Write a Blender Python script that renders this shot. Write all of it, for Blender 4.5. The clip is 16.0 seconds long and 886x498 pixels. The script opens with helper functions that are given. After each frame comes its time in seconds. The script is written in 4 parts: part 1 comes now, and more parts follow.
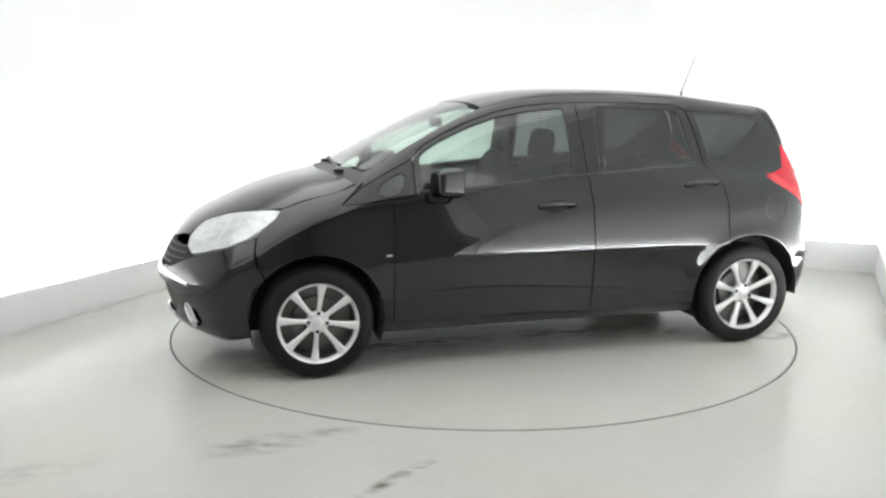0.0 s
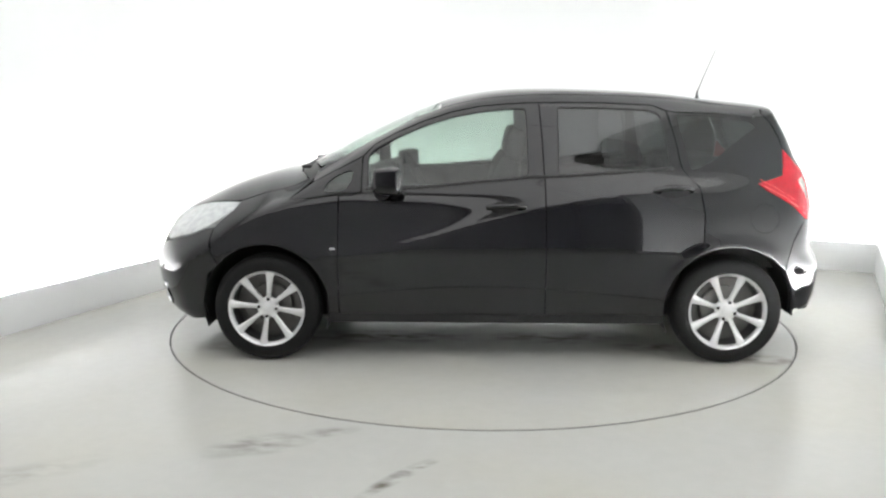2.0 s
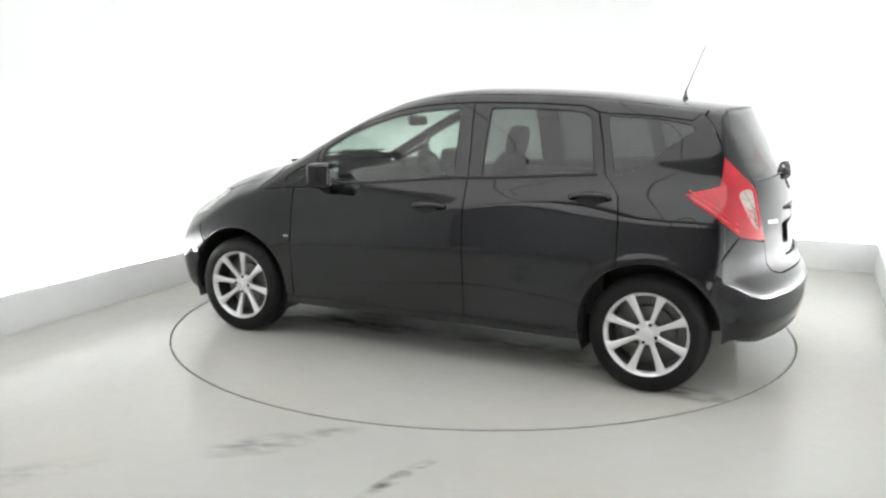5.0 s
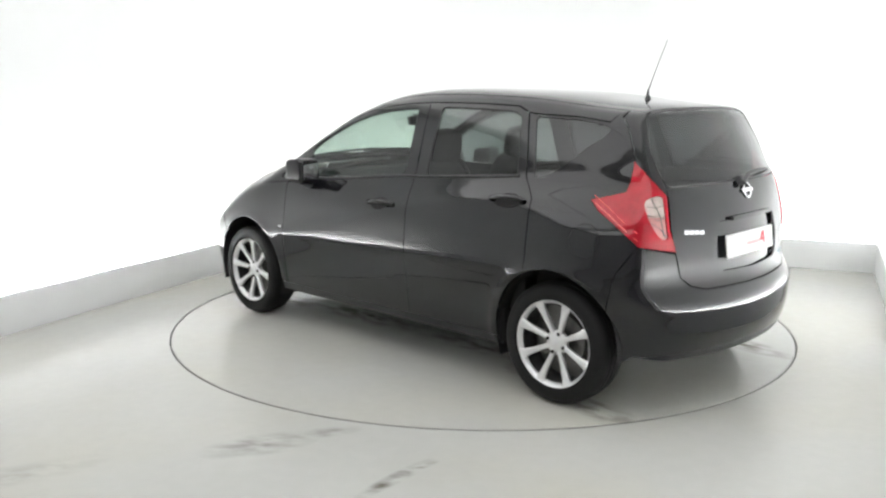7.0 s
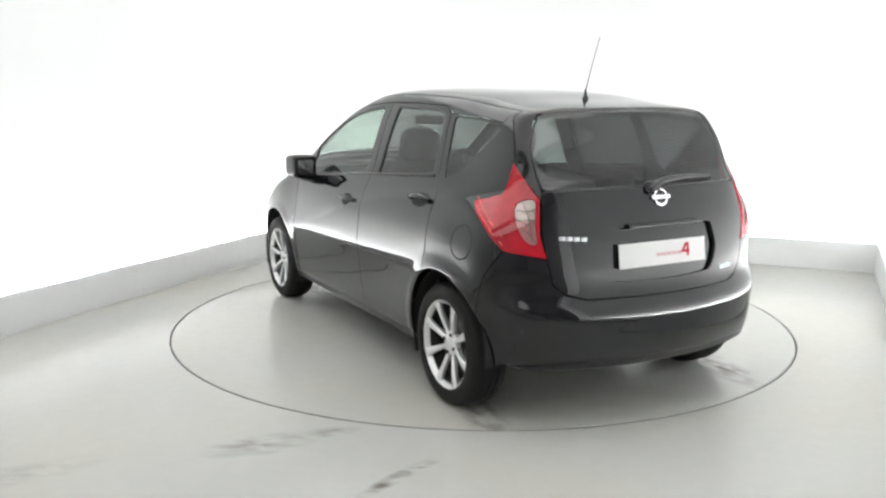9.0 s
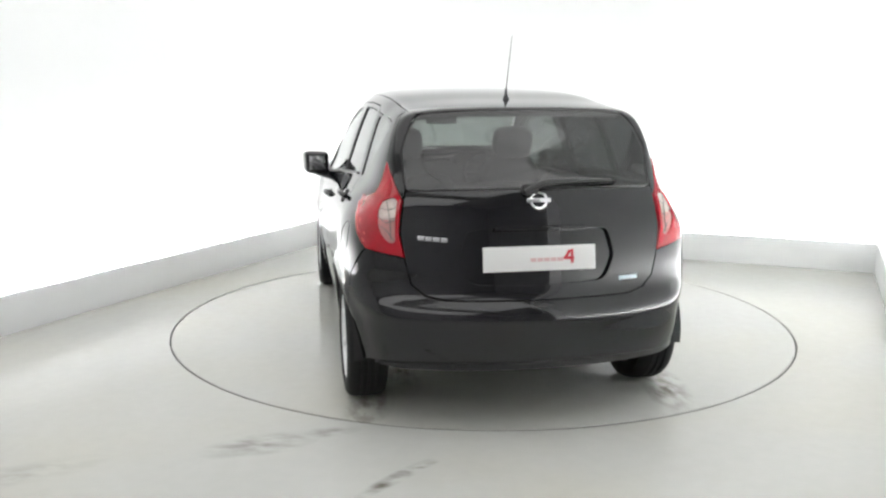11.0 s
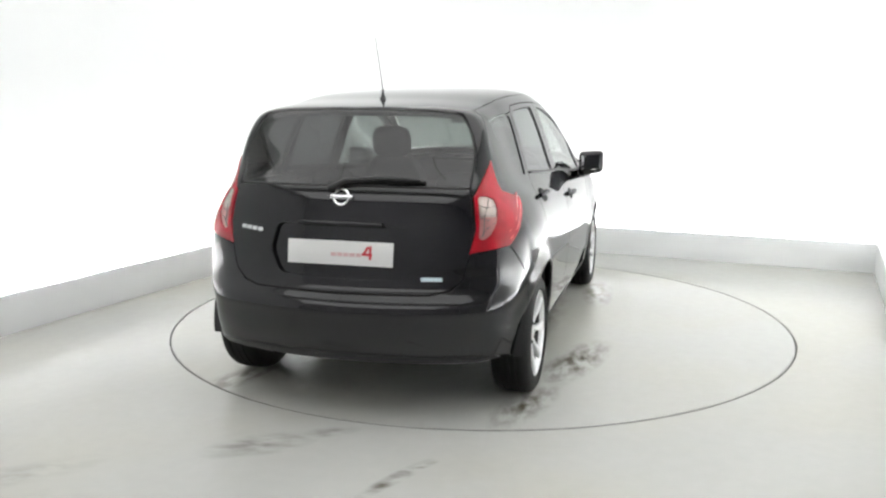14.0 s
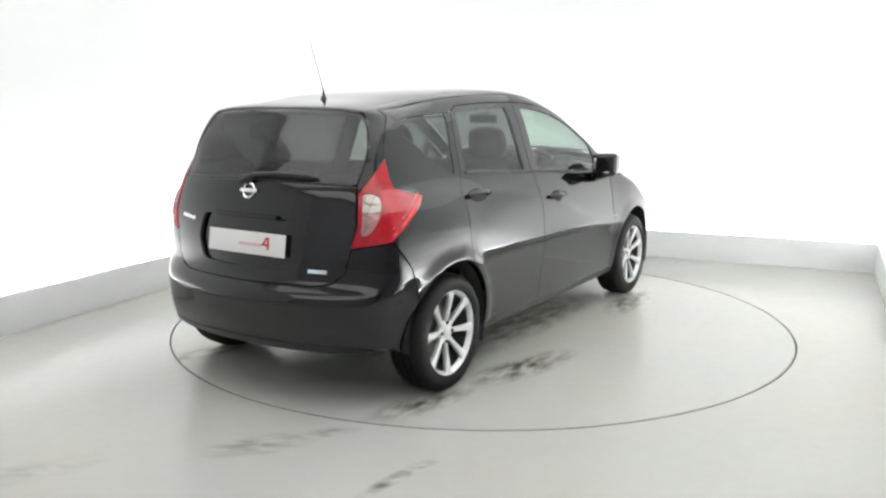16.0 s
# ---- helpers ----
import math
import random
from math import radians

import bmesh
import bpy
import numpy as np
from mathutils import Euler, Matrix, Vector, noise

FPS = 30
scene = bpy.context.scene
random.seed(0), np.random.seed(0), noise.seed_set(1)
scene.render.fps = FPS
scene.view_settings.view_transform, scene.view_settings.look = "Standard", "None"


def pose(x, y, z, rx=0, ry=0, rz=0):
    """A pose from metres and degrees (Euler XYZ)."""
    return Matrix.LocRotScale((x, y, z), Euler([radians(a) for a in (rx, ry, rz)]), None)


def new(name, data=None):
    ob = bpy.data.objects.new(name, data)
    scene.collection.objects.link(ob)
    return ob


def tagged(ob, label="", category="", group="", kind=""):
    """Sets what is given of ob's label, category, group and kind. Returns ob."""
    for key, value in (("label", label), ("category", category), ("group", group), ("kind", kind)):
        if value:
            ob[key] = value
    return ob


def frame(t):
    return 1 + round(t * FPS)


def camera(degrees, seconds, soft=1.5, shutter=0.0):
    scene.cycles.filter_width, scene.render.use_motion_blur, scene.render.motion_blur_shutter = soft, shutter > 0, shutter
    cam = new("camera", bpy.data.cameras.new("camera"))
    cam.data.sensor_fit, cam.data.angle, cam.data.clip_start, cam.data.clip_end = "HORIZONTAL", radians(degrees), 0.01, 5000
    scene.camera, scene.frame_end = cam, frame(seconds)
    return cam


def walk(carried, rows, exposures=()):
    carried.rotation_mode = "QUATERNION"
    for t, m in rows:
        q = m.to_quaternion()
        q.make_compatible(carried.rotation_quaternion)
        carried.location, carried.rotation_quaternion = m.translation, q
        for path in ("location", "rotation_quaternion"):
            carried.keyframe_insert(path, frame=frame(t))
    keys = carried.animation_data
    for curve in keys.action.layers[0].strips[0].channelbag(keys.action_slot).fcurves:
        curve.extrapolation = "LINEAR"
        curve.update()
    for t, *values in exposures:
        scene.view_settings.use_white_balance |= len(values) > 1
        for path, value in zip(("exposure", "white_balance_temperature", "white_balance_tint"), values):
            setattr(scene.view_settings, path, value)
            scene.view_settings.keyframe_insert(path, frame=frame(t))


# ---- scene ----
# The camera stands still on its tripod in the corner of the booth.
cam = camera(55.6, 16.0, soft=2.4)
STAND = pose(0, -5.640, 1.488, 90 - 10.23, 0, 2.62)
walk(cam, [(0, STAND), (16, STAND)], [(0, 0.0), (16, 0.0)])

# The booth's own frame is turned 21 degrees against the camera's: u to the right, v away from the door.
BOOTH = pose(0, 0, 0, 0, 0, -21.3)
HUB = -.012
HALF, BACK, MOUTH, NEAR, HIGH, WIDE = 2.57, 2.70, (-7.18, -2.8), -7.2, 3.3, 4.6

# ---- light ----
world = bpy.data.worlds.new("world")
scene.world = world
world.use_nodes = True
world.node_tree.nodes["Background"].inputs[0].default_value = (.9, .95, 1, 1)
world.node_tree.nodes["Background"].inputs[1].default_value = .05
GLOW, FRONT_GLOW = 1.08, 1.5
STRIPS = (215.0, 165.0, 235.0)


# ---- materials ----
def material(name, color, rough=.5, metal=0.0, coat=0.0, grain=0.0, scale=40.0, bump=0.0, spread=0.0, emit=0.0, spec=.5):
    """A surface with a fine grain and broad patches in colour and gloss."""
    m = bpy.data.materials.new(name)
    m.use_nodes = True
    t = m.node_tree
    s = t.nodes["Principled BSDF"]
    s.inputs["Base Color"].default_value = (*color, 1)
    s.inputs["Roughness"].default_value = rough
    s.inputs["Metallic"].default_value = metal
    s.inputs["Coat Weight"].default_value = coat
    s.inputs["Coat Roughness"].default_value = .02
    s.inputs["Specular IOR Level"].default_value = spec
    if emit:
        s.inputs["Emission Color"].default_value = (*color, 1)
        s.inputs["Emission Strength"].default_value = emit
    if grain or bump or spread:
        co = t.nodes.new("ShaderNodeTexCoord")
        fine, broad = t.nodes.new("ShaderNodeTexNoise"), t.nodes.new("ShaderNodeTexNoise")
        fine.inputs["Scale"].default_value, broad.inputs["Scale"].default_value = scale, scale / 18
        fine.inputs["Detail"].default_value = 4
        for n in (fine, broad):
            t.links.new(co.outputs["Object"], n.inputs["Vector"])
        mix = t.nodes.new("ShaderNodeMix")
        mix.data_type = "RGBA"
        add = t.nodes.new("ShaderNodeMath")
        add.operation = "MULTIPLY_ADD"
        add.inputs[1].default_value = .5
        half = t.nodes.new("ShaderNodeMath")
        half.operation = "MULTIPLY"
        half.inputs[1].default_value = .5
        t.links.new(broad.outputs["Fac"], half.inputs[0])
        t.links.new(fine.outputs["Fac"], add.inputs[0])
        t.links.new(half.outputs[0], add.inputs[2])
        t.links.new(add.outputs[0], mix.inputs["Factor"])
        mix.inputs["A"].default_value = (*[c * (1 - grain) for c in color], 1)
        mix.inputs["B"].default_value = (*[min(1, c * (1 + grain)) for c in color], 1)
        t.links.new(mix.outputs["Result"], s.inputs["Base Color"])
        if spread:
            r = t.nodes.new("ShaderNodeMapRange")
            r.inputs["To Min"].default_value, r.inputs["To Max"].default_value = max(.01, rough - spread), rough + spread
            t.links.new(add.outputs[0], r.inputs["Value"])
            t.links.new(r.outputs[0], s.inputs["Roughness"])
        if bump:
            b = t.nodes.new("ShaderNodeBump")
            b.inputs["Strength"].default_value, b.inputs["Distance"].default_value = bump, .002
            t.links.new(fine.outputs["Fac"], b.inputs["Height"])
            t.links.new(b.outputs[0], s.inputs["Normal"])
    return m


def pane_glass(name, tint, gloss=1.0):
    """Thin glass: what lies behind shows tinted, and the surface mirrors by its angle."""
    m = bpy.data.materials.new(name)
    m.use_nodes = True
    t = m.node_tree
    t.nodes.remove(t.nodes["Principled BSDF"])
    clear, shine, mix, edge, power, scale = (t.nodes.new("ShaderNode" + n) for n in ("BsdfTransparent", "BsdfGlossy", "MixShader", "LayerWeight", "Math", "Math"))
    clear.inputs["Color"].default_value = (*tint, 1)
    shine.inputs["Roughness"].default_value = .01
    shine.inputs["Color"].default_value = (gloss, gloss, gloss, 1)
    edge.inputs["Blend"].default_value = .5
    power.operation, scale.operation = "POWER", "MULTIPLY_ADD"
    power.inputs[1].default_value = 5
    scale.inputs[1].default_value, scale.inputs[2].default_value = .94, .06
    t.links.new(edge.outputs["Facing"], power.inputs[0])
    t.links.new(power.outputs[0], scale.inputs[0])
    t.links.new(scale.outputs[0], mix.inputs[0])
    t.links.new(clear.outputs[0], mix.inputs[1])
    t.links.new(shine.outputs[0], mix.inputs[2])
    t.links.new(mix.outputs[0], t.nodes["Material Output"].inputs["Surface"])
    return m


PAINT = material("black_paint", (.0042, .0042, .0056), .03, 0, 0, .15, 900, 0, .012, spec=.62)
TRIM = material("black_trim", (.012, .012, .013), .42, 0, 0, .2, 300, .15)
GLOSS = material("gloss_black", (.008, .008, .009), .05, 0, 0)
DARK = material("dark_cavity", (.010, .010, .010), .8, 0, 0, .3, 60)
RUBBER = material("tyre_rubber", (.007, .007, .007), .65, 0, 0, .25, 80, .3, spec=.25)
BARREL = material("barrel_grey", (.05, .05, .05), .5, .4, 0, .2, 60)
ALLOY = material("silver_alloy", (.80, .80, .81), .28, .5, .3, .04, 200)
STEEL = material("brake_steel", (.17, .165, .16), .4, .9, 0, .15, 120)
CHROME = material("chrome", (.82, .82, .83), .07, 1.0)
RED = material("red_lens", (.34, .004, .013), .05, 0, .3, .70, 22)
BRIGHT_RED = material("bright_red_lens", (.80, .06, .06), .08, 0, 1.0)
CLEAR_LENS = material("clear_lens", (.56, .47, .43), .12, .25, .8, .55, 70, .5)
PINK_LENS = material("pink_lens", (.52, .24, .23), .12, .15, .8, .45, 70, .5)
LAMP = material("headlamp_lens", (.56, .58, .58), .16, .25, .6, .60, 26, .6)
CLOTH = material("seat_cloth", (.010, .010, .011), .9, 0, 0, .3, 250, .3)
PLASTIC = material("dash_plastic", (.013, .013, .013), .7, 0, 0, .2, 200, .3)
PLATE = material("plate_white", (.78, .78, .77), .3, 0, .3, .03, 90)
INK = material("plate_red", (.55, .03, .05), .4)
PALE_INK = material("plate_pink", (.66, .45, .46), .4)
BLUE = material("sticker_blue", (.58, .70, .76), .4)
CLEAR = pane_glass("clear_glass", (.48, .56, .52))
PRIVACY = pane_glass("privacy_glass", (.165, .175, .175))
SCREEN = pane_glass("windscreen_glass", (.62, .71, .66))
WALL = material("white_wall", (.86, .87, .87), .6, 0, 0, .015, 6, .04)
SKIRT = material("grey_skirting", (.88, .89, .89), .35, 0, 0, .03, 10, .05, .08)
# for the added unseen walls, toned by what the paint mirrors
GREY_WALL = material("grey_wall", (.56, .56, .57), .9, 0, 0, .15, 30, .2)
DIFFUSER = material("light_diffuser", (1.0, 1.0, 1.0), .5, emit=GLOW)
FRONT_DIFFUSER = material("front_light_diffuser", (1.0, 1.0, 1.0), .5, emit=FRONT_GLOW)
TUBES = [material("light_tube", (1.0, 1.0, 1.0), .5, emit=e) for e in STRIPS]
FRAME = material("light_frame", (.75, .75, .75), .4)


def floor_paint(name, smudges):
    """Glossy pale floor paint, worn at two scales, with dark dried smudges (x, y, half length, half width, degrees, strength)."""
    m = material(name, (.47, .475, .45), .17, 0, 0, .08, 14, .02, .10, spec=.16)
    t = m.node_tree
    s = t.nodes["Principled BSDF"]
    co = t.nodes.new("ShaderNodeTexCoord")
    noise_n = t.nodes.new("ShaderNodeTexNoise")
    noise_n.inputs["Scale"].default_value, noise_n.inputs["Detail"].default_value = 8, 7
    stretch = t.nodes.new("ShaderNodeMapping")
    stretch.inputs["Scale"].default_value, stretch.inputs["Rotation"].default_value = (.8, 1.9, 1), (0, 0, -.6)
    t.links.new(co.outputs["Object"], stretch.inputs["Vector"])
    t.links.new(stretch.outputs[0], noise_n.inputs["Vector"])
    total = None

    def math_node(kind, a, b):
        n = t.nodes.new("ShaderNodeMath")
        n.operation = kind
        n.use_clamp = kind in ("SUBTRACT", "MINIMUM")
        for i, v in enumerate((a, b)):
            if isinstance(v, (int, float)):
                n.inputs[i].default_value = v
            else:
                t.links.new(v, n.inputs[i])
        return n.outputs[0]
    for x, y, la, lb, deg, force in smudges:
        mp = t.nodes.new("ShaderNodeMapping")
        mp.vector_type = "TEXTURE"
        mp.inputs["Location"].default_value = (x, y, 0)
        mp.inputs["Rotation"].default_value = (0, 0, radians(deg))
        mp.inputs["Scale"].default_value = (la, lb, 1)
        t.links.new(co.outputs["Object"], mp.inputs["Vector"])
        ln = t.nodes.new("ShaderNodeVectorMath")
        ln.operation = "LENGTH"
        t.links.new(mp.outputs[0], ln.inputs[0])
        spot = math_node("MULTIPLY", math_node("SUBTRACT", 1.0, ln.outputs["Value"]), force)
        total = spot if total is None else math_node("MAXIMUM", total, spot)
    rag = t.nodes.new("ShaderNodeMapRange")
    rag.inputs["From Min"].default_value, rag.inputs["From Max"].default_value = .38, .62
    t.links.new(noise_n.outputs["Fac"], rag.inputs["Value"])
    total = math_node("MULTIPLY", total, rag.outputs[0])
    mix = t.nodes.new("ShaderNodeMix")
    mix.data_type = "RGBA"
    old = s.inputs["Base Color"].links[0].from_socket
    patch, tint = t.nodes.new("ShaderNodeTexNoise"), t.nodes.new("ShaderNodeMix")
    patch.inputs["Scale"].default_value, patch.inputs["Detail"].default_value = .7, 6
    tint.data_type, tint.blend_type = "RGBA", "MULTIPLY"
    tint.inputs["B"].default_value = (1.0, .985, .935, 1)
    warm = t.nodes.new("ShaderNodeMapRange")
    warm.inputs["From Min"].default_value, warm.inputs["From Max"].default_value = .42, .62
    t.links.new(co.outputs["Object"], patch.inputs["Vector"])
    t.links.new(patch.outputs["Fac"], warm.inputs["Value"])
    t.links.new(warm.outputs[0], tint.inputs["Factor"])
    t.links.new(old, tint.inputs["A"])
    old = tint.outputs["Result"]
    t.links.new(total, mix.inputs["Factor"])
    t.links.new(old, mix.inputs["A"])
    mix.inputs["B"].default_value = (.11, .10, .075, 1)
    t.links.new(mix.outputs["Result"], s.inputs["Base Color"])
    return m


FLOOR = floor_paint("floor_paint", [(-.95, -2.23, .28, .13, 25, .75), (-.68, -2.08, .16, .07, 20, .7), (-.33, -2.53, .25, .045, 54, 1.3), (-.24, -2.42, .10, .030, 40, 1.1), (-1.9, -2.6, .5, .12, 30, .35)])
DISC = floor_paint("turntable_paint", [(-1.60, -.62, .40, .13, -14, 1.2), (-.84, -.77, .52, .16, -13, 1.4), (.95, -.72, .5, .13, 5, 1.2), (-1.6, .93, .3, .13, -20, 1.0), (1.3, .65, .42, .16, 20, 1.0),
                                       (.6, .52, .7, .18, 0, 1.1), (-.45, .52, .6, .16, 0, 1.0), (-1.05, .7, .3, .13, 0, .9), (.1, -.3, 1.2, .3, 0, .8)])


# ---- mesh helpers ----
def mesh_of(name, bm, mat, parent=None, label="", smooth_on=True, place=None):
    me = bpy.data.meshes.new(name)
    bm.to_mesh(me)
    bm.free()
    me.materials.append(mat)
    if smooth_on:
        me.polygons.foreach_set("use_smooth", [True] * len(me.polygons))
        me.set_sharp_from_angle(angle=radians(38))
    ob = new(name, me)
    if parent:
        ob.parent = parent
    if place is not None:
        ob.matrix_basis = place
    if label:
        tagged(ob, label)
    return ob


part = mesh_of


def box(bm, size, m=None, bevel=0.0, segments=2):
    """A box of that size about the origin of m, its edges rounded."""
    made = bmesh.ops.create_cube(bm, size=1)["verts"]
    bmesh.ops.scale(bm, vec=size, verts=made)
    if bevel:
        edges = list({e for v in made for e in v.link_edges})
        made = list({v for f in bmesh.ops.bevel(bm, geom=edges, offset=bevel, segments=segments, affect="EDGES", profile=.6)["faces"] for v in f.verts} | {v for v in made if v.is_valid})
    if m is not None:
        bmesh.ops.transform(bm, matrix=m, verts=made)
    return made


def tube(bm, r1, r2, depth, m=None, n=24, caps=True):
    made = bmesh.ops.create_cone(bm, cap_ends=caps, segments=n, radius1=r1, radius2=r2, depth=depth)["verts"]
    if m is not None:
        bmesh.ops.transform(bm, matrix=m, verts=made)
    return made


def lathe(bm, profile, n=64, m=None, closed=True):
    """Turns a profile of (radius, height) about the local y axis."""
    rings = []
    for k in range(n):
        a = 2 * math.pi * k / n
        rings.append([bm.verts.new((r * math.cos(a), h, r * math.sin(a))) for r, h in profile])
    count = len(profile)
    for k in range(n):
        for i in range(count if closed else count - 1):
            j = (i + 1) % count
            bm.faces.new((rings[k][i], rings[k][j], rings[(k + 1) % n][j], rings[(k + 1) % n][i]))
    made = [v for r in rings for v in r]
    bmesh.ops.recalc_face_normals(bm, faces=bm.faces[:])
    if m is not None:
        bmesh.ops.transform(bm, matrix=m, verts=made)
    return made


def rod(bm, pts, r, n=10):
    """A round bar through the points."""
    pts = [Vector(p) for p in pts]
    rs = r if isinstance(r, (list, tuple)) else [r] * len(pts)
    rings = []
    for i, p in enumerate(pts):
        d = (pts[min(i + 1, len(pts) - 1)] - pts[max(i - 1, 0)]).normalized()
        a = d.orthogonal().normalized()
        b = d.cross(a)
        rings.append([bm.verts.new(p + rs[i] * (math.cos(2 * math.pi * k / n) * a + math.sin(2 * math.pi * k / n) * b)) for k in range(n)])
    for p, q in zip(rings, rings[1:]):
        for k in range(n):
            bm.faces.new((p[k], p[(k + 1) % n], q[(k + 1) % n], q[k]))
    bm.faces.new(rings[0][::-1])
    bm.faces.new(rings[-1])


# ---- body shape ----
def curve(*pts):
    """A smooth curve through (position, value) pairs, level beyond its ends."""
    px, py = (np.array(v, float) for v in zip(*sorted(pts)))
    h, d = np.diff(px), np.diff(py) / np.diff(px)
    m = np.concatenate([[d[0]], (d[1:] * h[:-1] + d[:-1] * h[1:]) / (h[1:] + h[:-1]), [d[-1]]])

    def at(x):
        x = np.clip(x, px[0], px[-1])
        i = np.clip(np.searchsorted(px, x) - 1, 0, len(h) - 1)
        t = (x - px[i]) / h[i]
        return (py[i] * (1 + 2 * t) * (1 - t) ** 2 + m[i] * h[i] * t * (1 - t) ** 2
                + py[i + 1] * t * t * (3 - 2 * t) - m[i + 1] * h[i] * t * t * (1 - t))
    return at


TOP = curve((2.6, .30), (2.2, .56), (2.1, .672), (2.04, .730), (1.95, .796), (1.74, .905), (1.55, .981), (1.36, 1.035), (1.17, 1.078), (1.0, 1.168),
            (.8, 1.275), (.6, 1.366), (.44, 1.432), (.26, 1.487), (.08, 1.523), (-.1, 1.540), (-.35, 1.544), (-.63, 1.537), (-1.0, 1.514),
            (-1.27, 1.481), (-1.52, 1.455), (-1.9, 1.40))
CROWN = curve((2.1, .16), (1.7, .12), (1.2, .07), (.9, .085), (.4, .07), (-.3, .034), (-1.6, .044))
REAR = curve((.0, -1.70), (.2, -1.87), (.28, -1.94), (.36, -1.972), (.48, -1.986), (.545, -1.985), (.565, -1.976), (.60, -1.952), (.63, -1.934), (.66, -1.925), (.75, -1.912), (.88, -1.892), (.97, -1.873),
             (1.04, -1.855), (1.08, -1.838), (1.14, -1.797), (1.26, -1.735), (1.39, -1.664), (1.46, -1.640), (1.6, -1.56))
REAR_BOW = curve((.2, .31), (.6, .31), (.75, .275), (1.0, .255), (1.4, .26))
NOSE = curve((.0, 1.80), (.17, 1.95), (.24, 2.07), (.33, 2.115), (.45, 2.138), (.55, 2.135), (.63, 2.115), (.70, 2.085), (.78, 2.06), (1.0, 1.98))
SIDE = curve((.0, .73), (.2, .765), (.235, .787), (.28, .803), (.35, .816), (.5, .833), (.6, .844), (.635, .849), (.66, .849), (.75, .842), (.83, .833), (.9, .820), (.97, .800), (1.03, .772),
             (1.08, .748), (1.2, .706), (1.35, .651), (1.45, .607), (1.55, .56))
LINE = curve((1.9, .60), (1.0, .605), (.75, .632), (.5, .685), (.3, .738), (.15, .787), (-.1, .855), (-.3, .898), (-.6, .950), (-.8, .975), (-1.1, 1.0), (-1.6, 1.03))
TAPER_LOW = curve((2.2, .90), (1.75, .955), (1.35, .99), (1.0, .995), (0.3, 1.0), (-1.0, 1.004), (-1.35, 1.014), (-1.6, .985), (-1.9, .90))
TAPER_HIGH = curve((1.5, .985), (1.0, .995), (.4, 1.0), (-.6, 1.0), (-1.1, .98), (-1.5, .935), (-1.8, .87))


def soft_max(a, b, k):
    return np.maximum(a, b) + k * np.log1p(np.exp(-np.abs(a - b) / k))


def smooth(a, b, x):
    t = np.clip((x - a) / (b - a), 0, 1)
    return t * t * (3 - 2 * t)


def shape(p):
    """Negative inside the car's body, zero on its skin."""
    x, y, z = p[..., 0], np.abs(p[..., 1]), p[..., 2]
    high = smooth(.85, 1.1, z)
    wide = SIDE(z + .012 * np.clip(x + .6, 0, 1.6) * smooth(.9, .75, z)) * (TAPER_LOW(x) * (1 - high) + TAPER_HIGH(x) * high)
    over = .006 * np.logaddexp(0, (z - LINE(x)) / .006)
    wide = wide - .018 * (1 - np.exp(-over / .055)) * smooth(1.25, .85, x) * smooth(-1.6, -1.15, x)
    wide = wide - .020 * smooth(.60, .50, z) * smooth(-1.54, -1.70, x)
    for ax, rise in ((1.3, .008), (-1.3, .013)):
        r = np.hypot(x - ax, z - .31)
        wide = wide + rise * np.exp(-((r - .375) / .04) ** 2) * smooth(.12, .3, z)
    side = y - wide
    top = z - TOP(x) + CROWN(x) * (y / .62) ** 3.2
    rear = REAR(z) + REAR_BOW(z) * y * y - x
    nose = x - NOSE(z) + .52 * y * y
    f = soft_max(side, top, .012 + .016 * smooth(1.2, .9, x))
    f = soft_max(f, rear, .055 - .04 * smooth(1.0, 1.35, z))
    return soft_max(f, nose, .04)


def slope(p, e=.003):
    g = np.stack([shape(p + np.eye(3)[k] * e) - shape(p - np.eye(3)[k] * e) for k in range(3)], -1)
    return g / np.linalg.norm(g, axis=-1, keepdims=True)


def meet(start, way, far=3.0, steps=90):
    """Where rays from outside first meet the body's skin."""
    t = np.linspace(0, far, steps)
    inside = shape(start[:, None] + t[None, :, None] * way[:, None]) < 0
    i = np.where(inside.any(1), inside.argmax(1), steps - 1)
    a, b = t[np.maximum(i - 1, 0)], t[i]
    for _ in range(22):
        m = (a + b) / 2
        s = shape(start + m[:, None] * way) < 0
        a, b = np.where(s, a, m), np.where(s, m, b)
    return start + b[:, None] * way


# ---- panels cut from the body's skin ----
from mathutils.geometry import delaunay_2d_cdt


def on_side(*pts):
    """Skin points of the left side from (x, z)."""
    s = np.array([(x, 1.6, z) for x, z in pts])
    return meet(s, np.tile((0., -1, 0), (len(s), 1)), 1.6)


def on_top(*pts):
    """Skin points seen from above from (x, y)."""
    s = np.array([(x, y, 2.0) for x, y in pts])
    return meet(s, np.tile((0., 0, -1), (len(s), 1)), 2.0)


def flat_view(way):
    way = np.array(way, float) / np.linalg.norm(way)
    a = np.array([1., 0, 0]) if abs(way[0]) < .8 else np.array([0., 1, 0])
    b = np.cross(way, a)
    b /= np.linalg.norm(b)
    a = np.cross(b, way)

    def down(p):
        return np.stack([p @ a, p @ b], -1)

    def up(q):
        s = q[:, :1] * a + q[:, 1:] * b - 3.0 * way
        return meet(s, np.tile(way, (len(q), 1)), 4.5, 150)
    return down, up


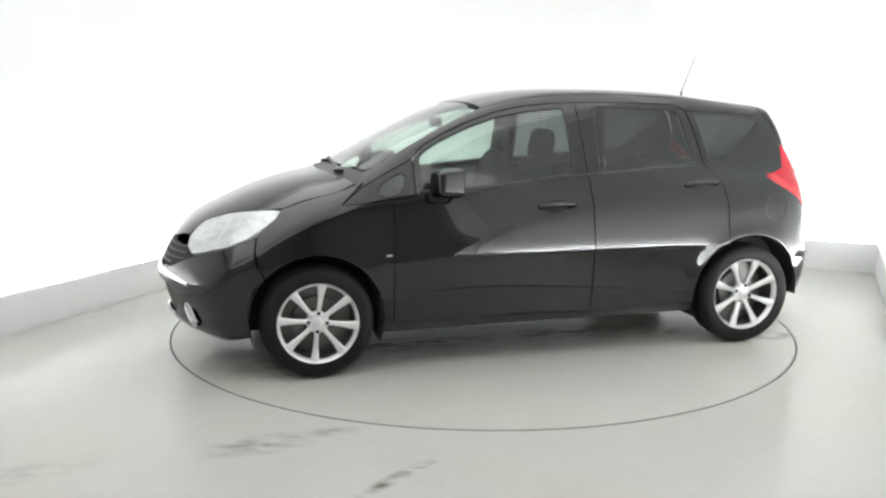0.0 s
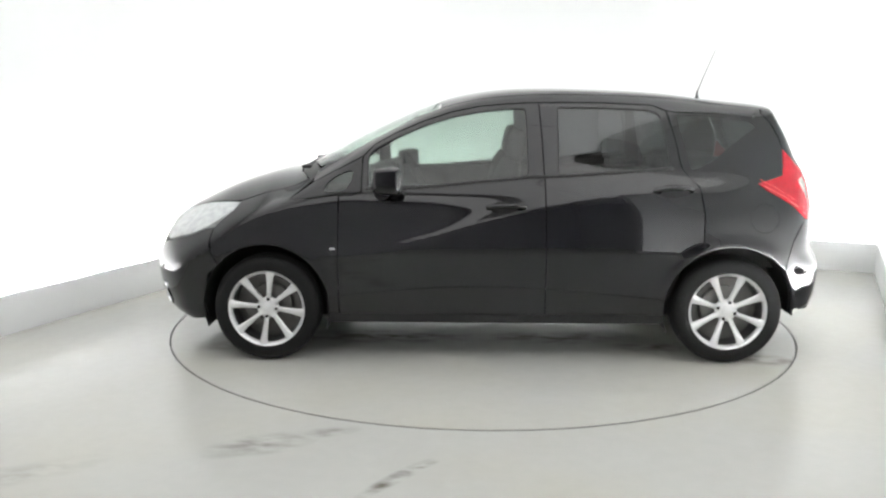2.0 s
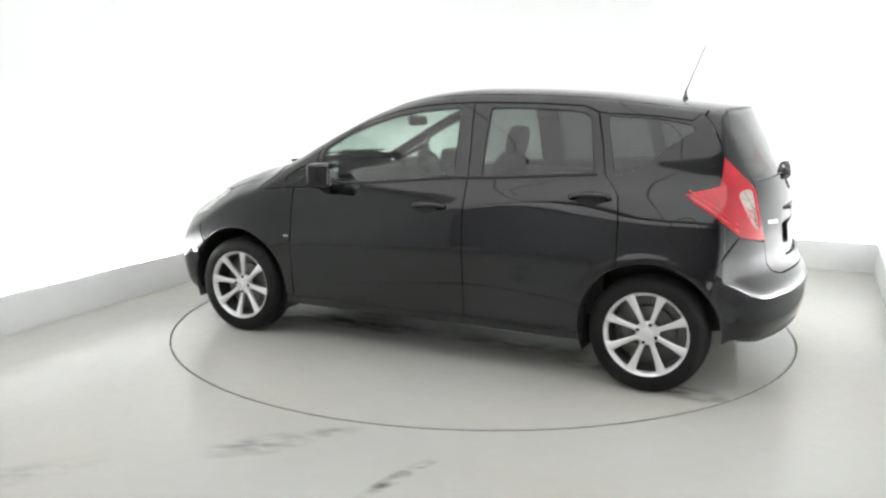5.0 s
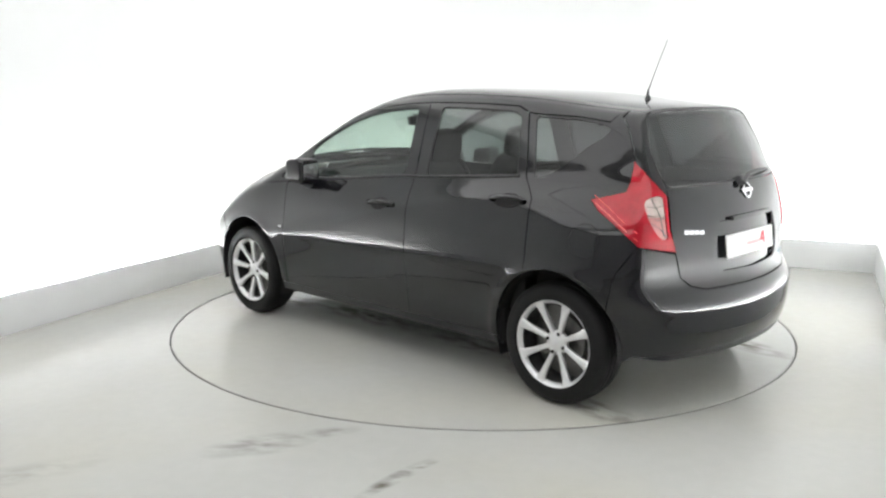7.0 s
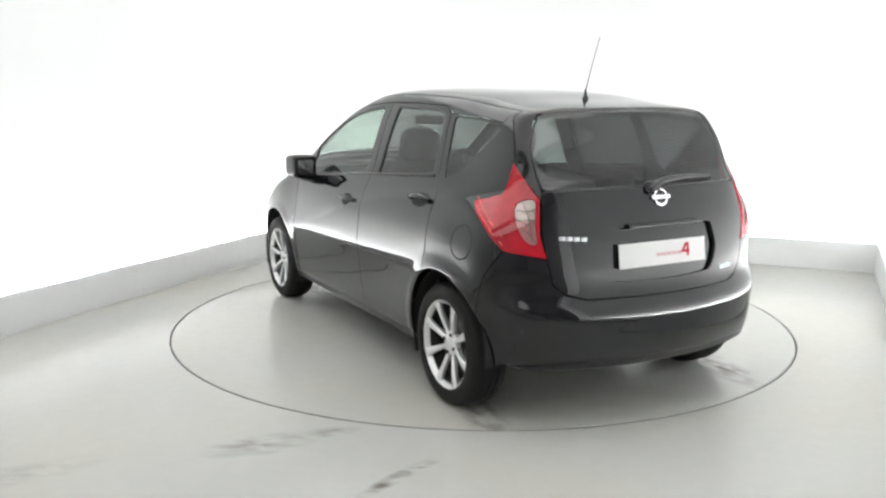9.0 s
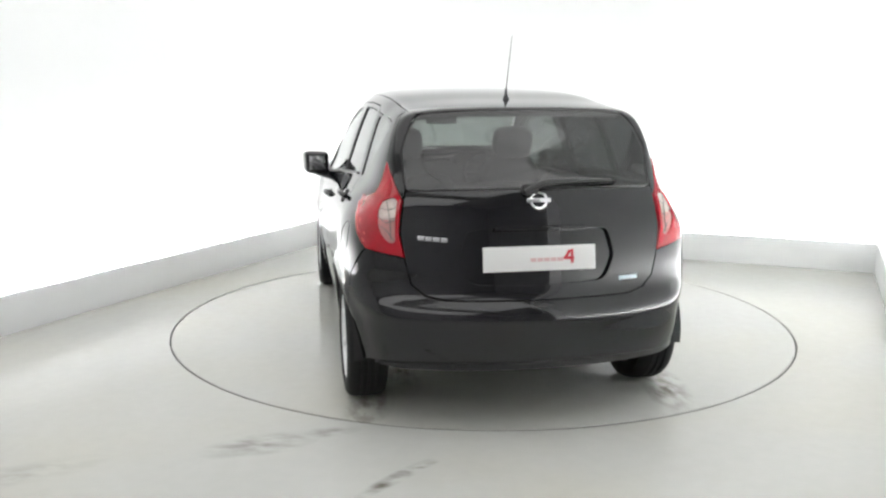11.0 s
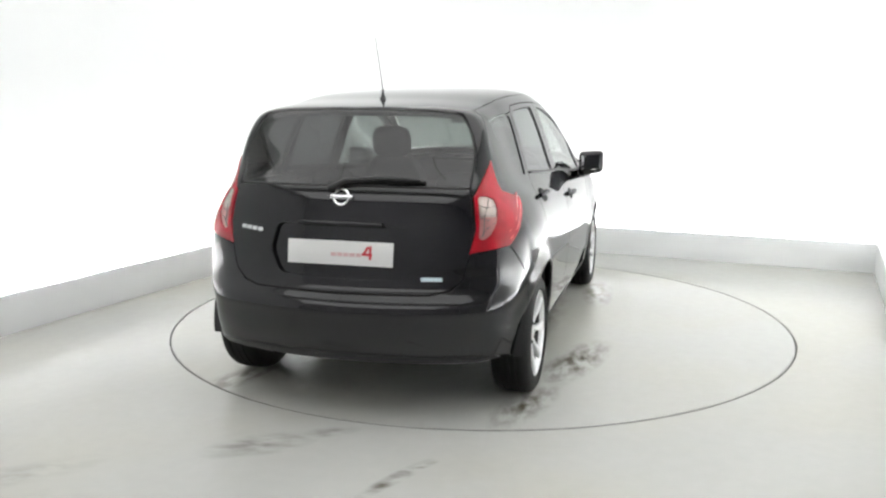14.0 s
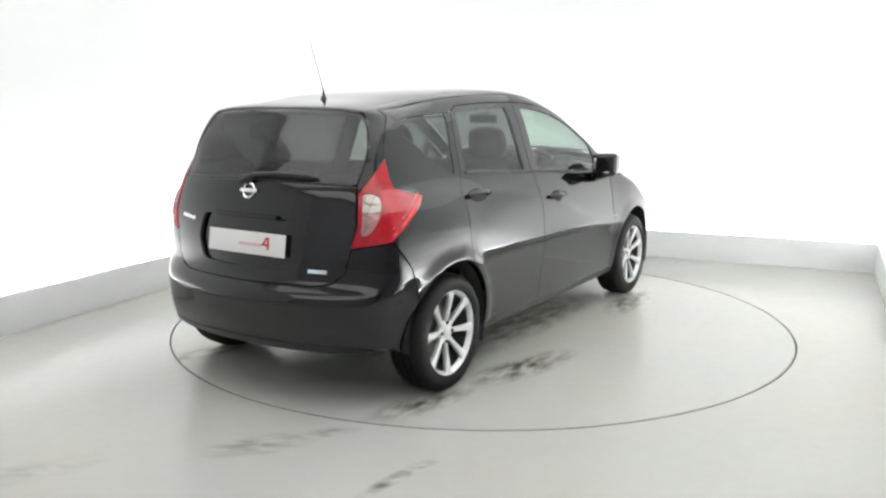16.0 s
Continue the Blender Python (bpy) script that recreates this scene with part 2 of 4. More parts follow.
def round_view(axis, sign):
    """From all round an upright axis at (axis, 0): sign 1 towards the front, -1 towards the rear."""
    def down(p):
        return np.stack([np.arctan2(p[:, 1], sign * (p[:, 0] - axis)) * .8, p[:, 2]], -1)

    def up(q):
        out = np.stack([sign * np.cos(q[:, 0] / .8), np.sin(q[:, 0] / .8), 0 * q[:, 0]], -1)
        mid = np.stack([0 * q[:, 0] + axis, 0 * q[:, 0], q[:, 1]], -1)
        return meet(mid + 2.2 * out, -out, 2.2, 150)
    return down, up


LEFT, ABOVE, SLANT = flat_view((0, -1, 0)), flat_view((0, 0, -1)), flat_view((0, -1, -.9))
BEHIND, AHEAD = round_view(-.9, -1), round_view(.9, 1)


def dense(q, step):
    out = []
    for a, b in zip(q, np.roll(q, -1, 0)):
        n = max(1, int(np.ceil(np.linalg.norm(b - a) / step)))
        out += [a + (b - a) * k / n for k in range(n)]
    return np.array(out)


def soften(q, times):
    for _ in range(times):
        r = np.roll(q, -1, 0)
        q = np.stack([.75 * q + .25 * r, .25 * q + .75 * r], 1).reshape(-1, 2)
    return q


def corners(q, times):
    return dense(q, .07) if times else q


def within(p, poly):
    a, b = poly, np.roll(poly, -1, 0)
    px, py = p[:, :1], p[:, 1:]
    cross = ((a[:, 1] > py) != (b[:, 1] > py)) & (px < (b[:, 0] - a[:, 0]) * (py - a[:, 1]) / (b[:, 1] - a[:, 1] + 1e-12) + a[:, 0])
    return cross.sum(1) % 2 == 1


def far_from(p, poly, d):
    a, b = poly[None], np.roll(poly, -1, 0)[None]
    ab, ap = b - a, p[:, None] - a
    t = np.clip((ab * ap).sum(-1) / ((ab ** 2).sum(-1) + 1e-12), 0, 1)
    return (np.linalg.norm(ap - t[..., None] * ab, axis=-1)).min(1) > d


def shrink(q, g):
    """Draws an outline in by g, so that a joint stays open."""
    area = np.sum(q[:, 0] * np.roll(q[:, 1], -1) - np.roll(q[:, 0], -1) * q[:, 1])
    t = np.roll(q, -1, 0) - np.roll(q, 1, 0)
    n = np.stack([-t[:, 1], t[:, 0]], -1) / (np.linalg.norm(t, axis=1, keepdims=True) + 1e-9)
    return q + n * g * (1 if area > 0 else -1)


def panel(name, outline, view, mat, parent, label="", holes=(), step=.03, gap=.002, lip=.014, inset=0.0, softly=0, sides="both", round_holes=1):
    """A panel of the body within an outline of skin points, with open joints and turned-in edges. Returns the made parts."""
    down, up = view
    loops = [shrink(dense(soften(corners(down(np.asarray(outline)), softly), softly), step), gap)]
    loops += [shrink(dense(soften(corners(down(np.asarray(h)), round_holes), round_holes), step), -gap) for h in holes]
    lo, hi = loops[0].min(0), loops[0].max(0)
    gx, gy = np.meshgrid(np.arange(lo[0], hi[0], step), np.arange(lo[1], hi[1], step))
    grid = np.stack([gx.ravel(), gy.ravel()], -1)
    grid = grid[within(grid, loops[0])]
    for k, lp in enumerate(loops):
        grid = grid[far_from(grid, lp, step * .45)] if len(grid) else grid
        if k and len(grid):
            grid = grid[~within(grid, lp)]
    points, edges = [*np.concatenate(loops)], []
    at = 0
    for lp in loops:
        edges += [(at + i, at + (i + 1) % len(lp)) for i in range(len(lp))]
        at += len(lp)
    points += [*grid]
    v2, _, faces, _, _, _ = delaunay_2d_cdt([Vector(p) for p in points], edges, [], 0, 1e-5)
    q = np.array([tuple(v) for v in v2])
    tri = np.array([f for f in faces if len(f) == 3])
    mid = q[tri].mean(1)
    ok = within(mid, loops[0])
    for lp in loops[1:]:
        ok &= ~within(mid, lp)
    tri = tri[ok]
    pos = up(q)
    nor = slope(pos)
    pos = pos - nor * inset
    n0 = np.cross(pos[tri[:, 1]] - pos[tri[:, 0]], pos[tri[:, 2]] - pos[tri[:, 0]])
    flip = (n0 * nor[tri[:, 0]]).sum(1) < 0
    tri[flip] = tri[flip][:, ::-1]
    # the turned-in edge, from the border of the kept triangles
    e = np.concatenate([tri[:, [0, 1]], tri[:, [1, 2]], tri[:, [2, 0]]])
    known = {(a, b) for a, b in e.tolist()}
    rim = [(a, b) for a, b in e.tolist() if (b, a) not in known]
    verts, norms, polys = [*pos], [*nor], tri.tolist()
    outward, ids = {}, {}
    for a, b in rim:
        o = np.cross(pos[b] - pos[a], nor[a])
        o /= np.linalg.norm(o) + 1e-9
        for k in (a, b):
            outward[k] = outward.get(k, 0) + o
    for k, o in outward.items():
        o = o / (np.linalg.norm(o) + 1e-9)
        ids[k] = len(verts)
        verts += [pos[k] + o * .0012 - nor[k] * .0015, pos[k] + o * .001 - nor[k] * lip]
        norms += [(o + nor[k]) / 1.414, o]
    for a, b in rim:
        i, j = ids[a], ids[b]
        polys += [[b, a, i, j], [j, i, i + 1, j + 1]]
    made = []
    across = abs(np.asarray(outline)[:, 1]).min() > .03 if sides == "both" else False
    for s in ((1, -1) if across else (1,)):
        me = bpy.data.meshes.new(name)
        w = np.array(verts) * (1, s, 1)
        me.from_pydata([tuple(v) for v in w], [], polys if s == 1 else [p[::-1] for p in polys])
        me.materials.append(mat)
        me.polygons.foreach_set("use_smooth", [True] * len(me.polygons))
        me.normals_split_custom_set_from_vertices([tuple(v) for v in np.array(norms) * (1, s, 1)])
        ob = new(name, me)
        ob.parent = parent
        if label:
            tagged(ob, label)
        made.append(ob)
    return made


def both(*pts):
    """A closed outline over the middle from its left half, given from the middle outwards and back to it."""
    p = np.array(pts, float)
    return np.concatenate([p, (p * (1, -1, 1))[::-1]])


def arc(ax, r, a0, a1, n=18, z=.32):
    return [(ax + r * math.cos(radians(a)), z + r * math.sin(radians(a))) for a in np.linspace(a0, a1, n)]


# ---- the booth ----
def booth():
    def ring(r, n=144, shift=0.0):
        return [(shift + r * math.cos(2 * math.pi * k / n), r * math.sin(2 * math.pi * k / n)) for k in range(n)]
    inv = BOOTH.inverted()
    # floor with the round opening of the turntable
    bm = bmesh.new()
    inner = [bm.verts.new((x, y, 0)) for x, y in ring(2.035, shift=HUB)]
    low = [bm.verts.new((x, y, -.06)) for x, y in ring(2.035, shift=HUB)]
    outer = []
    for x, y in ring(1):
        d = inv.to_3x3() @ Vector((x, y, 0))
        reach = min((WIDE + .1) / max(abs(d.x), 1e-6), (BACK + .7) / d.y if d.y > 1e-6 else (NEAR - .1) / min(d.y, -1e-6))
        outer.append(bm.verts.new((x * reach, y * reach, 0)))
    n = len(inner)
    for k in range(n):
        j = (k + 1) % n
        bm.faces.new((inner[k], outer[k], outer[j], inner[j]))
        bm.faces.new((inner[j], low[j], low[k], inner[k]))
    # corners of the booth, left open by the rays
    for cu, cv in ((-1, 1), (1, 1), (1, -1), (-1, -1)):
        p = BOOTH @ Vector((cu * (WIDE + .1), BACK + .7 if cv > 0 else NEAR - .1, 0))
        near = sorted(range(n), key=lambda i: -Vector(outer[i].co).normalized().dot(p.normalized()))[:2]
        a, b = sorted(near)
        if b - a > 1:
            a, b = b, a
        bm.faces.new((outer[a], bm.verts.new(p), outer[b]))
    bmesh.ops.recalc_face_normals(bm, faces=bm.faces[:])
    tagged(mesh_of("floor", bm, FLOOR, smooth_on=False), "glossy pale grey painted floor with dried smudges", "floor", kind="structure")
    # pit under the turntable
    bm = bmesh.new()
    tube(bm, 2.2, 2.2, .02, pose(HUB, 0, -.12), 96)
    tagged(mesh_of("turntable_pit", bm, DARK, smooth_on=False), "dark pit below the turntable in the floor", "pit", kind="structure")

    def wall(name, u0, u1, v0, v1, mat, label):
        bm = bmesh.new()
        box(bm, (abs(u1 - u0), abs(v1 - v0), HIGH), BOOTH @ pose((u0 + u1) / 2, (v0 + v1) / 2, HIGH / 2))
        tagged(mesh_of(name, bm, mat, smooth_on=False), label, "wall", kind="structure")
    # one white backdrop round three sides, with curved corners
    back, deep = HALF + .44, BACK + .44
    line = [(-back, MOUTH[0])]
    for cu, a0 in ((-1, 180), (1, 90)):
        line += [(cu * (back - .9) + .9 * math.cos(radians(a)), deep - .9 + .9 * math.sin(radians(a))) for a in np.linspace(a0, a0 - 90, 13)]
    line.append((back, MOUTH[1]))
    bm = bmesh.new()
    rows = []
    for k, (u, v) in enumerate(line):
        a, b = Vector(line[max(k - 1, 0)]), Vector(line[min(k + 1, len(line) - 1)])
        out = Vector((-(b - a).y, (b - a).x)).normalized() * .08
        rows.append([bm.verts.new(BOOTH @ Vector((u + o * out.x, v + o * out.y, z))) for o, z in ((0, 0), (0, HIGH), (1, HIGH), (1, 0))])
    for p, q in zip(rows, rows[1:]):
        for i in range(4):
            bm.faces.new((p[i], q[i], q[(i + 1) % 4], p[(i + 1) % 4]))
    bm.faces.new(rows[0])
    bm.faces.new(rows[-1][::-1])
    bmesh.ops.recalc_face_normals(bm, faces=bm.faces[:])
    tagged(mesh_of("backdrop", bm, WALL), "plain bright white photo booth backdrop with curved corners", "backdrop", kind="structure")
    # the dimmer room in front of the booth: unseen walls added for the car's dark reflections
    wall("wall_east", WIDE, WIDE + .15, NEAR, MOUTH[1] - .003, GREY_WALL, "unseen plain grey wall, added to close the room before the booth")
    wall("wall_south", -HALF - .6, WIDE + .15, NEAR - .15, NEAR - .003, GREY_WALL, "unseen plain grey end wall, added behind the camera")
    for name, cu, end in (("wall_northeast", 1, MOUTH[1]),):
        wall(name, cu * (HALF + .042), cu * (WIDE + .15), end - .1, end - .002, GREY_WALL, "unseen plain grey wall, added beside the mouth of the booth")
    # low plinths that hide the light strips
    for name, length, u, v, turn in (("baseboard_north", 2 * HALF, 0, BACK + .02, 0), ("baseboard_west", BACK - MOUTH[0] - .004, -HALF - .02, (BACK + MOUTH[0]) / 2, 90),
                                     ("baseboard_east", BACK - MOUTH[1] - .004, HALF + .02, (BACK + MOUTH[1]) / 2, 90)):
        bm = bmesh.new()
        box(bm, (length, .04, .255), BOOTH @ pose(u, v, .1275, 0, 0, turn), .004)
        tagged(mesh_of(name, bm, SKIRT), "tall pale grey plinth board before the white backdrop", "skirting", kind="structure")
    for glow, length, u, v, turn in zip(TUBES, (4.7, 4.9, 4.9), (0, -HALF - .25, HALF + .20), (BACK + .20, -.10, -.10), (0, 90, -90)):
        strip = tagged(new("light_strip"), "long white light strip hidden behind the plinth", "light strip", "light strips behind the plinths")
        strip.matrix_basis = BOOTH @ pose(u, v, .06, 0, 0, turn) @ pose(0, 0, 0, -60, 0, 0)
        bm = bmesh.new()
        box(bm, (length, .08, .05), pose(0, 0, -.02), .006)
        part("housing", bm, FRAME, strip)
        bm = bmesh.new()
        box(bm, (length - .04, .05, .012), pose(0, 0, .012), .003)
        part("tube", bm, glow, strip, "glowing white light tube", smooth_on=False)
    # ceiling with its light panels
    bm = bmesh.new()
    box(bm, (2 * WIDE + .3, BACK - NEAR + 1.2, .12), BOOTH @ pose(0, (BACK + NEAR) / 2 + .25, HIGH + .062))
    tagged(mesh_of("ceiling", bm, WALL, smooth_on=False), "white ceiling of the photo booth", "ceiling", kind="structure")
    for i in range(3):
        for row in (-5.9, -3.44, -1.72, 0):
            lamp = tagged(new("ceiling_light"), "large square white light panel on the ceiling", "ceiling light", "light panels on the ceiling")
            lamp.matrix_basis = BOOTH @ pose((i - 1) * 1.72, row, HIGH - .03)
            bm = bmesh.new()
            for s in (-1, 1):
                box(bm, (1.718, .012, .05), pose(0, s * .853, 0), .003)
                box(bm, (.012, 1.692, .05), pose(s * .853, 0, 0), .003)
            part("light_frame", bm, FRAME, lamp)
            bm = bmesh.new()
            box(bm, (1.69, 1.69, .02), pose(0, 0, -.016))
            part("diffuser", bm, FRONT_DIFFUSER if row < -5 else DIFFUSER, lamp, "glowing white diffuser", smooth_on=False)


booth()


def turntable():
    bm = bmesh.new()
    tube(bm, 2.025, 2.025, .08, pose(0, 0, -.04), 144)
    bmesh.ops.bevel(bm, geom=[e for e in bm.edges if abs(e.verts[0].co.z) < .001 and abs(e.verts[1].co.z) < .001], offset=.004, segments=2, affect="EDGES")
    table = tagged(mesh_of("turntable", bm, DISC), "round pale grey turntable flush with the floor, smudged by tyres", "turntable")
    bm = bmesh.new()
    lathe(bm, [(2.0255, .002), (2.0285, .002), (2.0285, .04), (2.0255, .04)], 144, pose(0, 0, 0, -90))
    part("edge_strip", bm, BARREL, table, "thin dark metal edge strip")
    return table


TABLE = turntable()


# ---- the car ----
CAR = tagged(new("car"), "glossy black five-door hatchback on the turntable, alloy wheels, tinted rear windows", "car")


def seal(outline, view, sgn, parent):
    """A black rubber seal round a pane."""
    q = dense(soften(corners(view[0](np.asarray(outline)), 1), 1), .03)
    p = view[1](q)
    p = (p - slope(p) * .006) * (1, sgn, 1)
    bm = bmesh.new()
    rod(bm, [*p, p[0], p[1]], .0055, 6)
    part("window_seal", bm, TRIM, parent)


def lower_body():
    door_f = [(.885, .275), (.885, .60), (.882, .80), (.878, .945), (.80, .95), (.752, .965), (.748, 1.16), (.69, 1.222), (.57, 1.288), (.41, 1.355), (.25, 1.406), (.09, 1.437),
              (-.08, 1.452), (-.238, 1.458), (-.255, 1.25), (-.268, 1.02), (-.277, .6), (-.277, .275)]
    glass_f = [(.722, 1.168), (.683, 1.204), (.57, 1.264), (.41, 1.331), (.25, 1.381), (.09, 1.410), (-.06, 1.424), (-.165, 1.429), (-.175, 1.25), (-.18, 1.057), (.09, 1.032), (.31, 1.011), (.499, .998), (.722, .992)]
    door_r = [(-.281, .275), (-.281, .6), (-.272, 1.02), (-.259, 1.25), (-.242, 1.458), (-.6, 1.456), (-.88, 1.443), (-.955, 1.41), (-1.0, 1.25), (-1.03, 1.10), (-1.118, 1.0), (-1.138, .86), (-1.138, .733)]
    door_r = door_r[:13] + [(-1.3 + .358 * math.cos(radians(a)), .32 + .358 * math.sin(radians(a))) for a in np.linspace(64, -7, 12)]
    glass_r = [(-.345, 1.436), (-.6, 1.432), (-.86, 1.42), (-.922, 1.392), (-.95, 1.25), (-.975, 1.103), (-.66, 1.08), (-.345, 1.06)]
    for name, outline, glass, mat, label in (("front_door", door_f, glass_f, CLEAR, "clear side window"), ("rear_door", door_r, glass_r, PRIVACY, "dark tinted side window")):
        doors = panel(name, on_side(*outline), LEFT, PAINT, CAR, holes=[on_side(*glass)], round_holes=1, step=.02)
        panes = panel("window_pane", on_side(*glass), LEFT, mat, CAR, label, gap=-.012, lip=.004, inset=.009, softly=1)
        for d, w, sgn in zip(doors, panes, (1, -1)):
            w.parent = d
            seal(on_side(*glass), LEFT, sgn, d)
    sill = [(.965, .222), (.945, .271), (-.943, .271), (-.957, .222)]
    panel("sill", on_side(*sill), LEFT, TRIM, CAR, step=.02, inset=.004)
    # front wing
    wing = np.concatenate([on_side((.891, .275), *arc(1.3, .358, 187, 42, 16), (1.60, .62), (1.612, .70), (1.60, .765), (1.50, .852)),
                           on_top((1.462, .655), (1.3, .668), (1.12, .685), (1.03, .69)), on_side((1.165, .925), (1.05, .932), (.884, .95))])
    panel("front_wing", wing, SLANT, PAINT, CAR, step=.022)
    # fixed triangle ahead of the door
    tri_out = [(1.160, .927), (1.03, 1.018), (.90, 1.085), (.754, 1.158), (.756, .969), (.80, .953), (.884, .952), (1.05, .934)]
    tri_in = [(.968, .970), (.945, 1.018), (.885, 1.060), (.827, 1.085), (.803, 1.072), (.82, 1.015), (.861, .974)]
    body = panel("corner_trim", on_side(*tri_out), LEFT, GLOSS, CAR, holes=[on_side(*tri_in)], step=.02)
    for d, w in zip(body, panel("quarter_light", on_side(*tri_in), LEFT, CLEAR, CAR, "small clear corner window", step=.02, gap=-.006, lip=.004, inset=.006, softly=1)):
        w.parent = d
    # rail from the windscreen pillar along the roof
    rail = np.concatenate([on_top((1.03, .695)), on_side((1.03, 1.021), (.90, 1.089), (.752, 1.163), (.69, 1.226), (.57, 1.292), (.41, 1.359), (.25, 1.410), (.09, 1.441), (-.08, 1.456), (-.24, 1.462),
                                   (-.6, 1.460), (-.88, 1.447), (-.96, 1.415), (-1.0, 1.408), (-1.25, 1.398), (-1.44, 1.375)),
                           on_top((-1.50, .53), (-1.3, .535), (-1.0, .54), (-.6, .545), (-.2, .545), (.1, .54), (.33, .535), (.44, .545), (.7, .585), (.9, .61), (1.02, .615))])
    panel("roof_rail", rail, SLANT, PAINT, CAR)
    # posts and header behind the door joints
    for outline in ([(-.19, .93), (-.172, 1.45), (-.31, 1.45), (-.345, .93)], [(-.94, 1.425), (-.985, 1.05), (-1.085, 1.05), (-.995, 1.42)], [(.80, .95), (.80, 1.14), (.727, 1.165), (.727, .95)],
                    [(.727, 1.150), (.70, 1.235), (.57, 1.302), (.41, 1.368), (.25, 1.418), (.09, 1.449), (-.24, 1.468), (-.6, 1.466), (-.88, 1.453), (-.95, 1.425), (-.88, 1.425), (-.6, 1.440), (-.24, 1.443), (.09, 1.420), (.25, 1.392), (.41, 1.341), (.57, 1.275), (.69, 1.205)]):
        panel("door_post", on_side(*outline), LEFT, DARK, CAR, inset=.017, step=.03, gap=0, lip=.004)
    # rear quarter with its fixed window
    q_glass = [(-1.010, 1.393), (-1.04, 1.28), (-1.083, 1.097), (-1.118, 1.094), (-1.226, 1.152), (-1.337, 1.243), (-1.442, 1.318), (-1.455, 1.338), (-1.42, 1.358), (-1.25, 1.383)]
    over, under, low = rear_seams()
    quarter = np.concatenate([on_side((-.962, 1.411), (-1.005, 1.25), (-1.035, 1.098), (-1.123, 1.0), (-1.143, .86), (-1.143, .735), *arc(-1.3, .358, 64, 146, 12)), low[::-1][1:], under[::-1][1:], over[1:],
                              on_side((-1.585, 1.26), (-1.53, 1.36), (-1.49, 1.40)), on_top((-1.50, .528)), on_side((-1.44, 1.372), (-1.25, 1.394), (-1.0, 1.404))])
    body = panel("rear_quarter", quarter, SLANT, PAINT, CAR, holes=[on_side(*q_glass)], step=.02)
    for d, w in zip(body, panel("quarter_window", on_side(*q_glass), LEFT, PRIVACY, CAR, "dark tinted fixed window", gap=-.008, lip=.004, inset=.006, softly=1, step=.02)):
        w.parent = d


def rear(*pts):
    """Skin points of the rear from points near it."""
    return BEHIND[1](np.array([(np.arctan2(y, -(x + .9)) * .8, z) for x, y, z in pts]))


def rear_seams():
    """The joints round the left tail light: above it, below it, and down to the wheel arch."""
    over = rear((-1.440, .738, 1.018), (-1.53, .715, 1.040), (-1.595, .688, 1.060), (-1.607, .668, 1.11), (-1.60, .635, 1.200))
    under = rear((-1.440, .738, 1.018), (-1.50, .77, .975), (-1.58, .775, .925), (-1.64, .765, .875), (-1.70, .745, .825))
    down = np.concatenate([under[-1:], on_side((-1.635, .70), (-1.61, .60), (-1.597, .52))])
    return over, under, down


